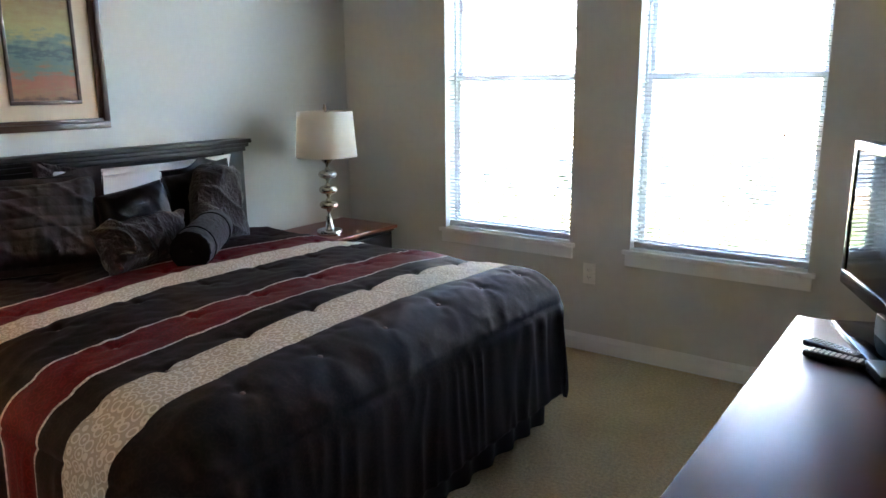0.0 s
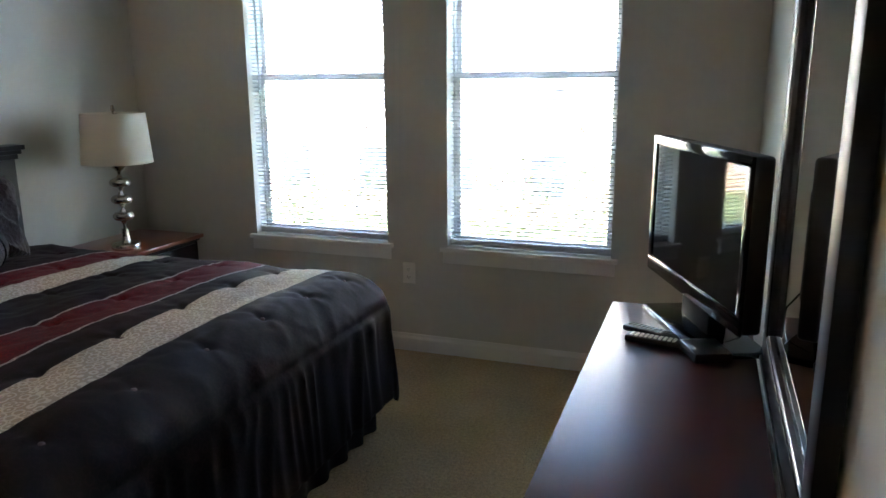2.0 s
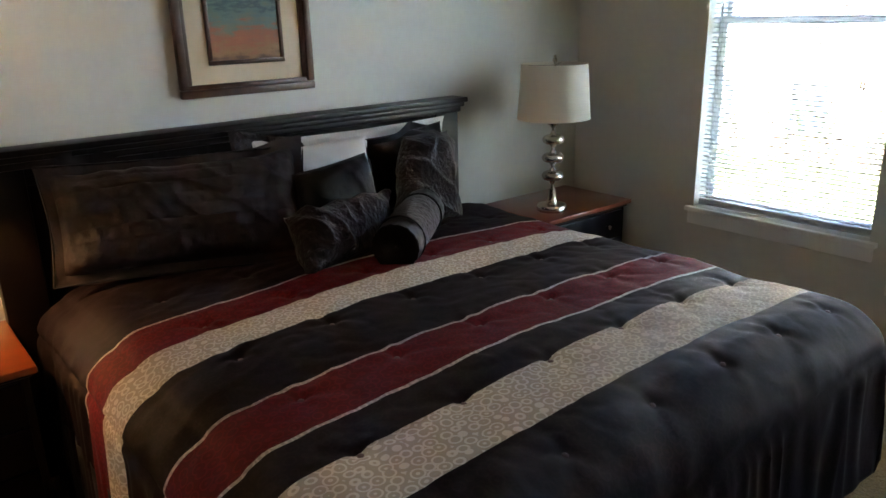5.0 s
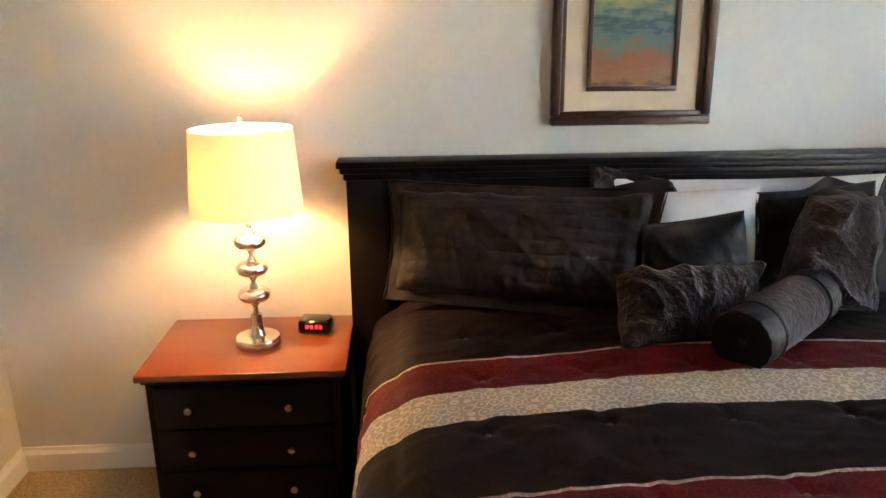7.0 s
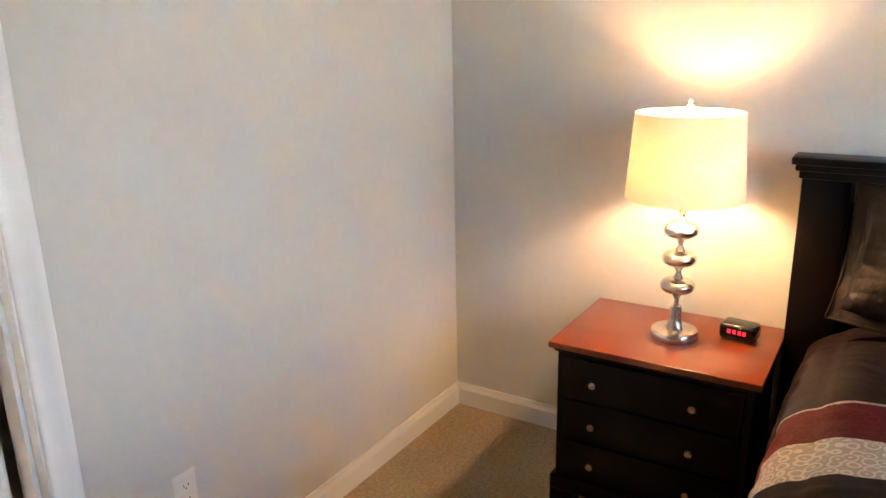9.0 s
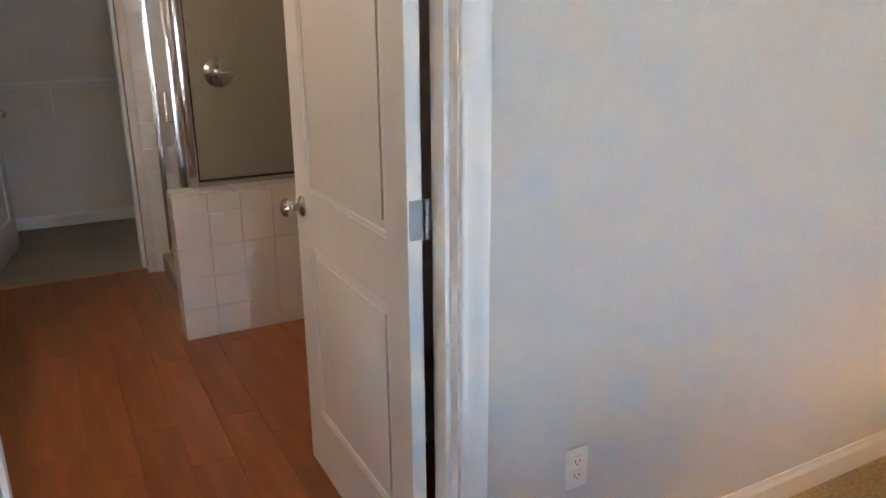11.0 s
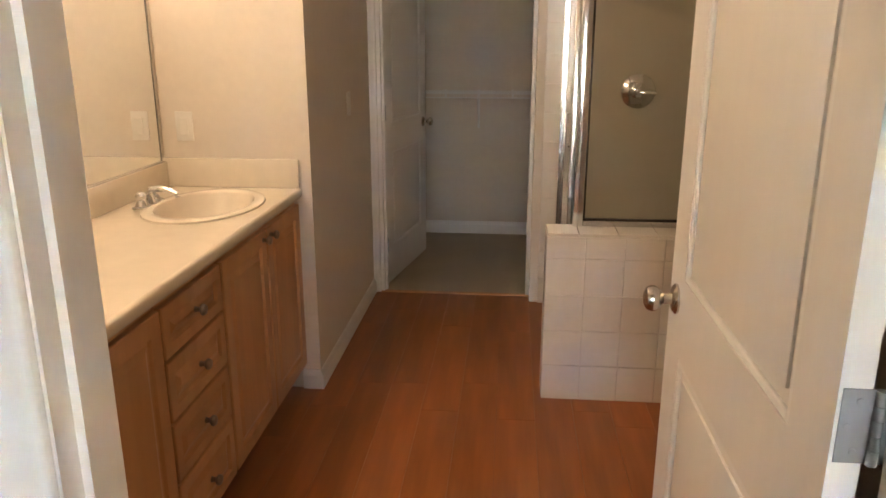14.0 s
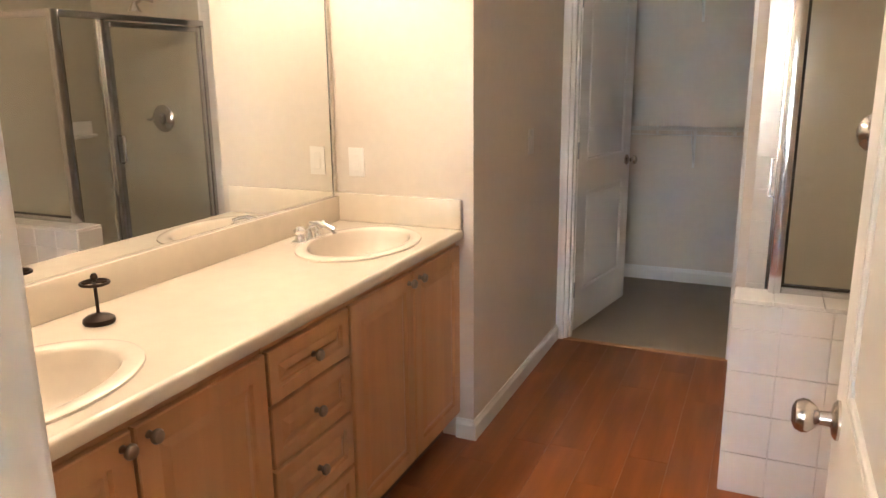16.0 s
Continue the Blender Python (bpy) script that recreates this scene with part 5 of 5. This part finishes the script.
boxes("top_rail", [(BXW, GX - 0.022, GY - 0.016, GY + 0.016, ZH - 0.035, ZH)], M_STEEL, enc, bevel=0.003)
boxes("north_gasket", [(BXW, GX - 0.022, GY - 0.004, GY + 0.0155, ZG + 0.026, ZG + 0.032)], M_SEAL, enc)
boxes("corner_gasket", [(GX - 0.030, GX - 0.022, GY - 0.004, GY + 0.012, ZG + 0.032, ZH - 0.035)], M_SEAL, enc)
boxes("glass_north", [(BXW + 0.01, GX - 0.030, GY - 0.003, GY + 0.003, ZG + 0.030, ZH - 0.035)], M_GLASS, enc).visible_shadow = False
YD0, YD1 = -3.30, -2.58
boxes("side_rail_top", [(GX - 0.016, GX + 0.016, -3.350, GY - 0.022, ZH - 0.035, ZH)], M_STEEL, enc, bevel=0.003)
boxes("side_rail_bottom", [(GX - 0.014, GX + 0.014, -3.350, PY0 - 0.001, 0.111, 0.135)], M_STEEL, enc, bevel=0.002)
boxes("fixed_post", [(GX - 0.02, GX + 0.02, YD1 - 0.022, YD1 + 0.012, 0.135, ZH - 0.035)], M_STEEL, enc, bevel=0.004, segments=2)
boxes("wall_jamb", [(GX - 0.018, GX + 0.018, -3.350, -3.320, 0.135, ZH - 0.035)], M_STEEL, enc, bevel=0.003)
boxes("glass_side", [(GX - 0.003, GX + 0.003, YD1 + 0.012, PY0 - 0.002, 0.135, ZH - 0.035)], M_GLASS, enc).visible_shadow = False
sd = boxes("shower_door", [(GX - 0.012, GX + 0.012, YD1 - 0.055, YD1 - 0.026, 0.14, ZH - 0.04), (GX - 0.012, GX + 0.012, -3.318, -3.292, 0.14, ZH - 0.04),
                           (GX - 0.012, GX + 0.012, -3.292, YD1 - 0.055, 0.14, 0.17), (GX - 0.012, GX + 0.012, -3.292, YD1 - 0.055, ZH - 0.07, ZH - 0.04)], M_STEEL, enc, bevel=0.003)
boxes("door_glass", [(GX - 0.003, GX + 0.003, -3.293, YD1 - 0.054, 0.168, ZH - 0.068)], M_GLASS, sd).visible_shadow = False
bm = bmesh.new()
tube(bm, [(GX + 0.012, YD1 - 0.045, 0.985), (GX + 0.040, YD1 - 0.045, 0.99), (GX + 0.040, YD1 - 0.045, 1.13), (GX + 0.012, YD1 - 0.045, 1.135)], 0.006, 10)
part("pull_handle", bm, M_STEEL, sd, smooth=True)

valve = thing("shower_valve", (1.485, -3.352, 1.178), "round chrome shower valve with a lever on the beige surround", "shower valve")
bm = bmesh.new()
lathe(bm, [(0.088, 0), (0.088, 0.005), (0.080, 0.012), (0.045, 0.018), (0.040, 0.020), (0.038, 0.045), (0.030, 0.052), (0.012, 0.055)], (0, 0, 0), 48, "y")
part("valve_plate", bm, M_CHROME, valve, smooth=True)
bm = bmesh.new()
tube(bm, [(0, 0.045, 0), (-0.03, 0.050, -0.002), (-0.085, 0.058, -0.006)], 0.010, 12)
part("valve_lever", bm, M_CHROME, valve, smooth=True)
dish = thing("soap_dish", (BXW + 0.006, -3.16, 1.10), "white ceramic soap dish on the shower surround", "soap dish")
bm = bmesh.new()
box(bm, 0, 0.014, -0.075, 0.075, -0.05, 0.06, bevel=0.006, segments=2)
box(bm, 0.012, 0.075, -0.062, 0.062, -0.035, -0.022, bevel=0.005, segments=2)
part("dish", bm, M_PLATE, dish, smooth=True)
sh = thing("shower_sprayer", (1.485, -3.352, 1.90), "chrome shower head on a bent arm", "shower sprayer")
bm = bmesh.new()
tube(bm, [(0, 0, 0), (0, 0.08, 0.01), (0, 0.15, -0.03)], 0.009, 12)
part("shower_arm", bm, M_CHROME, sh, smooth=True)
bm = bmesh.new()
lathe(bm, [(0.012, 0.02), (0.02, 0.0), (0.038, -0.03), (0.038, -0.038)], (0, 0.15, -0.035), 24)
part("spray_face", bm, M_CHROME, sh, smooth=True)

# ---- closet ----
M_WIRE = material("white_coated_wire", (0.7, 0.7, 0.68), 0.4, tint=0.03, bump=0)


def wire_shelf(z, label):
    ob = thing("wire_shelf", (0, 0, z), label, "shelf", "wire shelves in the closet")
    bm = bmesh.new()
    for y in (-4.875, -4.770, -4.680, -4.580):
        tube(bm, [(1.31, y, 0), (3.49, y, 0)], 0.0035, 6)
    tube(bm, [(1.31, -4.580, -0.028), (3.49, -4.580, -0.028)], 0.005, 6)
    for k in range(86):
        x = 1.32 + k * 0.0254
        tube(bm, [(x, -4.877, 0.004), (x, -4.580, 0.004), (x, -4.577, -0.028)], 0.0015, 4)
    part("wire_grid", bm, M_WIRE, ob)
    for x in (1.75, 2.375, 3.0):
        bm = bmesh.new()
        tube(bm, [(x, -4.875, -0.24), (x, -4.600, -0.012)], 0.004, 8)
        box(bm, x - 0.008, x + 0.008, -4.878, -4.870, -0.27, 0.01)
        part("shelf_bracket", bm, M_WIRE, ob)
    for x in (2.13, 2.62):
        boxes("shelf_clip", [(x - 0.008, x + 0.008, -4.878, -4.865, -0.05, 0.012)], M_WIRE, ob)


wire_shelf(1.075, "white wire closet shelf fixed across the back wall")
wire_shelf(2.02, "upper white wire closet shelf fixed near the ceiling")
structure(boxes("threshold", [(CX0, CX1, BYS - 0.022, BYS + 0.012, -0.005, 0.005)], M_MAPLE, bevel=0.002), "wood strip between the planks and the closet carpet")

# ---- floor planks and tiles ----
floor = structure(new("floor_planks"), "warm brown wood plank floor")
PWD = 0.152


def shared_box(name, dx, dy, dz, mat, bev):
    bm = bmesh.new()
    box(bm, 0, dx, 0, dy, 0, dz, bevel=bev)
    me = bpy.data.meshes.new(name)
    bmesh.ops.recalc_face_normals(bm, faces=bm.faces)
    bm.to_mesh(me)
    bm.free()
    me.materials.append(mat)
    return me


rng = random.Random(7)
lib = {}
x = BXW
while x < BXE - 0.01:
    w = min(PWD, BXE - x)
    y = BYS - 0.02
    first = rng.uniform(0.25, 0.9)
    while y < -0.052:
        ln = min(first, -0.05 - y)
        first = 0.914
        if ln > 0.02 and not (x > VX + 0.08):
            key = (round(w, 3), round(ln, 2))
            if key not in lib:
                lib[key] = shared_box("plank", w - 0.0008, ln - 0.0008, 0.0058, M_FLOORWOOD, 0.0006)
            p = new("plank", lib[key])
            p.matrix_basis = Matrix.Translation((x, y, -0.006))
            p.parent = floor
        y += ln
    x += w


def tile_face(parent, origin, du, dv, nu, nv, su, sv, proud, tw=0.152, th=0.152):
    """Tiles on a face: du and dv are the directions, su and sv the whole size covered."""
    o, du, dv = Vector(origin), Vector(du), Vector(dv)
    nrm = du.cross(dv)
    m3 = Matrix((du, dv, nrm)).transposed()
    for i in range(nu):
        for j in range(nv):
            a, b = i * tw, j * th
            w, h = min(tw, su - a), min(th, sv - b)
            if w < 0.01 or h < 0.01:
                continue
            key = ("t", round(w, 3), round(h, 3), proud)
            if key not in lib:
                lib[key] = shared_box("tile", w - 0.0025, h - 0.0025, proud, M_TILE, 0.0012)
            t = new("tile", lib[key])
            t.matrix_basis = Matrix.Translation(o + du * a + dv * b) @ m3.to_4x4()
            t.parent = parent


pony = bpy.data.objects["wall_pony"]
tile_face(pony, (PX1 - 0.001, PY1 - 0.008, 0.0), (-1, 0, 0), (0, 0, 1), 7, 5, 1.03, 0.697, 0.008)
tile_face(pony, (PX1 - 0.008, PY0 + 0.0, 0.0), (0, 1, 0), (0, 0, 1), 1, 5, 0.147, 0.697, 0.008)
tile_face(pony, (BXW, PY0 - 0.0, PZT - 0.012), (1, 0, 0), (0, 1, 0), 7, 1, PX1 - BXW, PY1 - PY0, 0.012, th=0.155)
back = bpy.data.objects["wall_tile_backing"]
tile_face(back, (CX0 - 0.046, -3.352, 0.0), (-1, 0, 0), (0, 0, 1), 1, 15, 0.105, 2.28, 0.007)
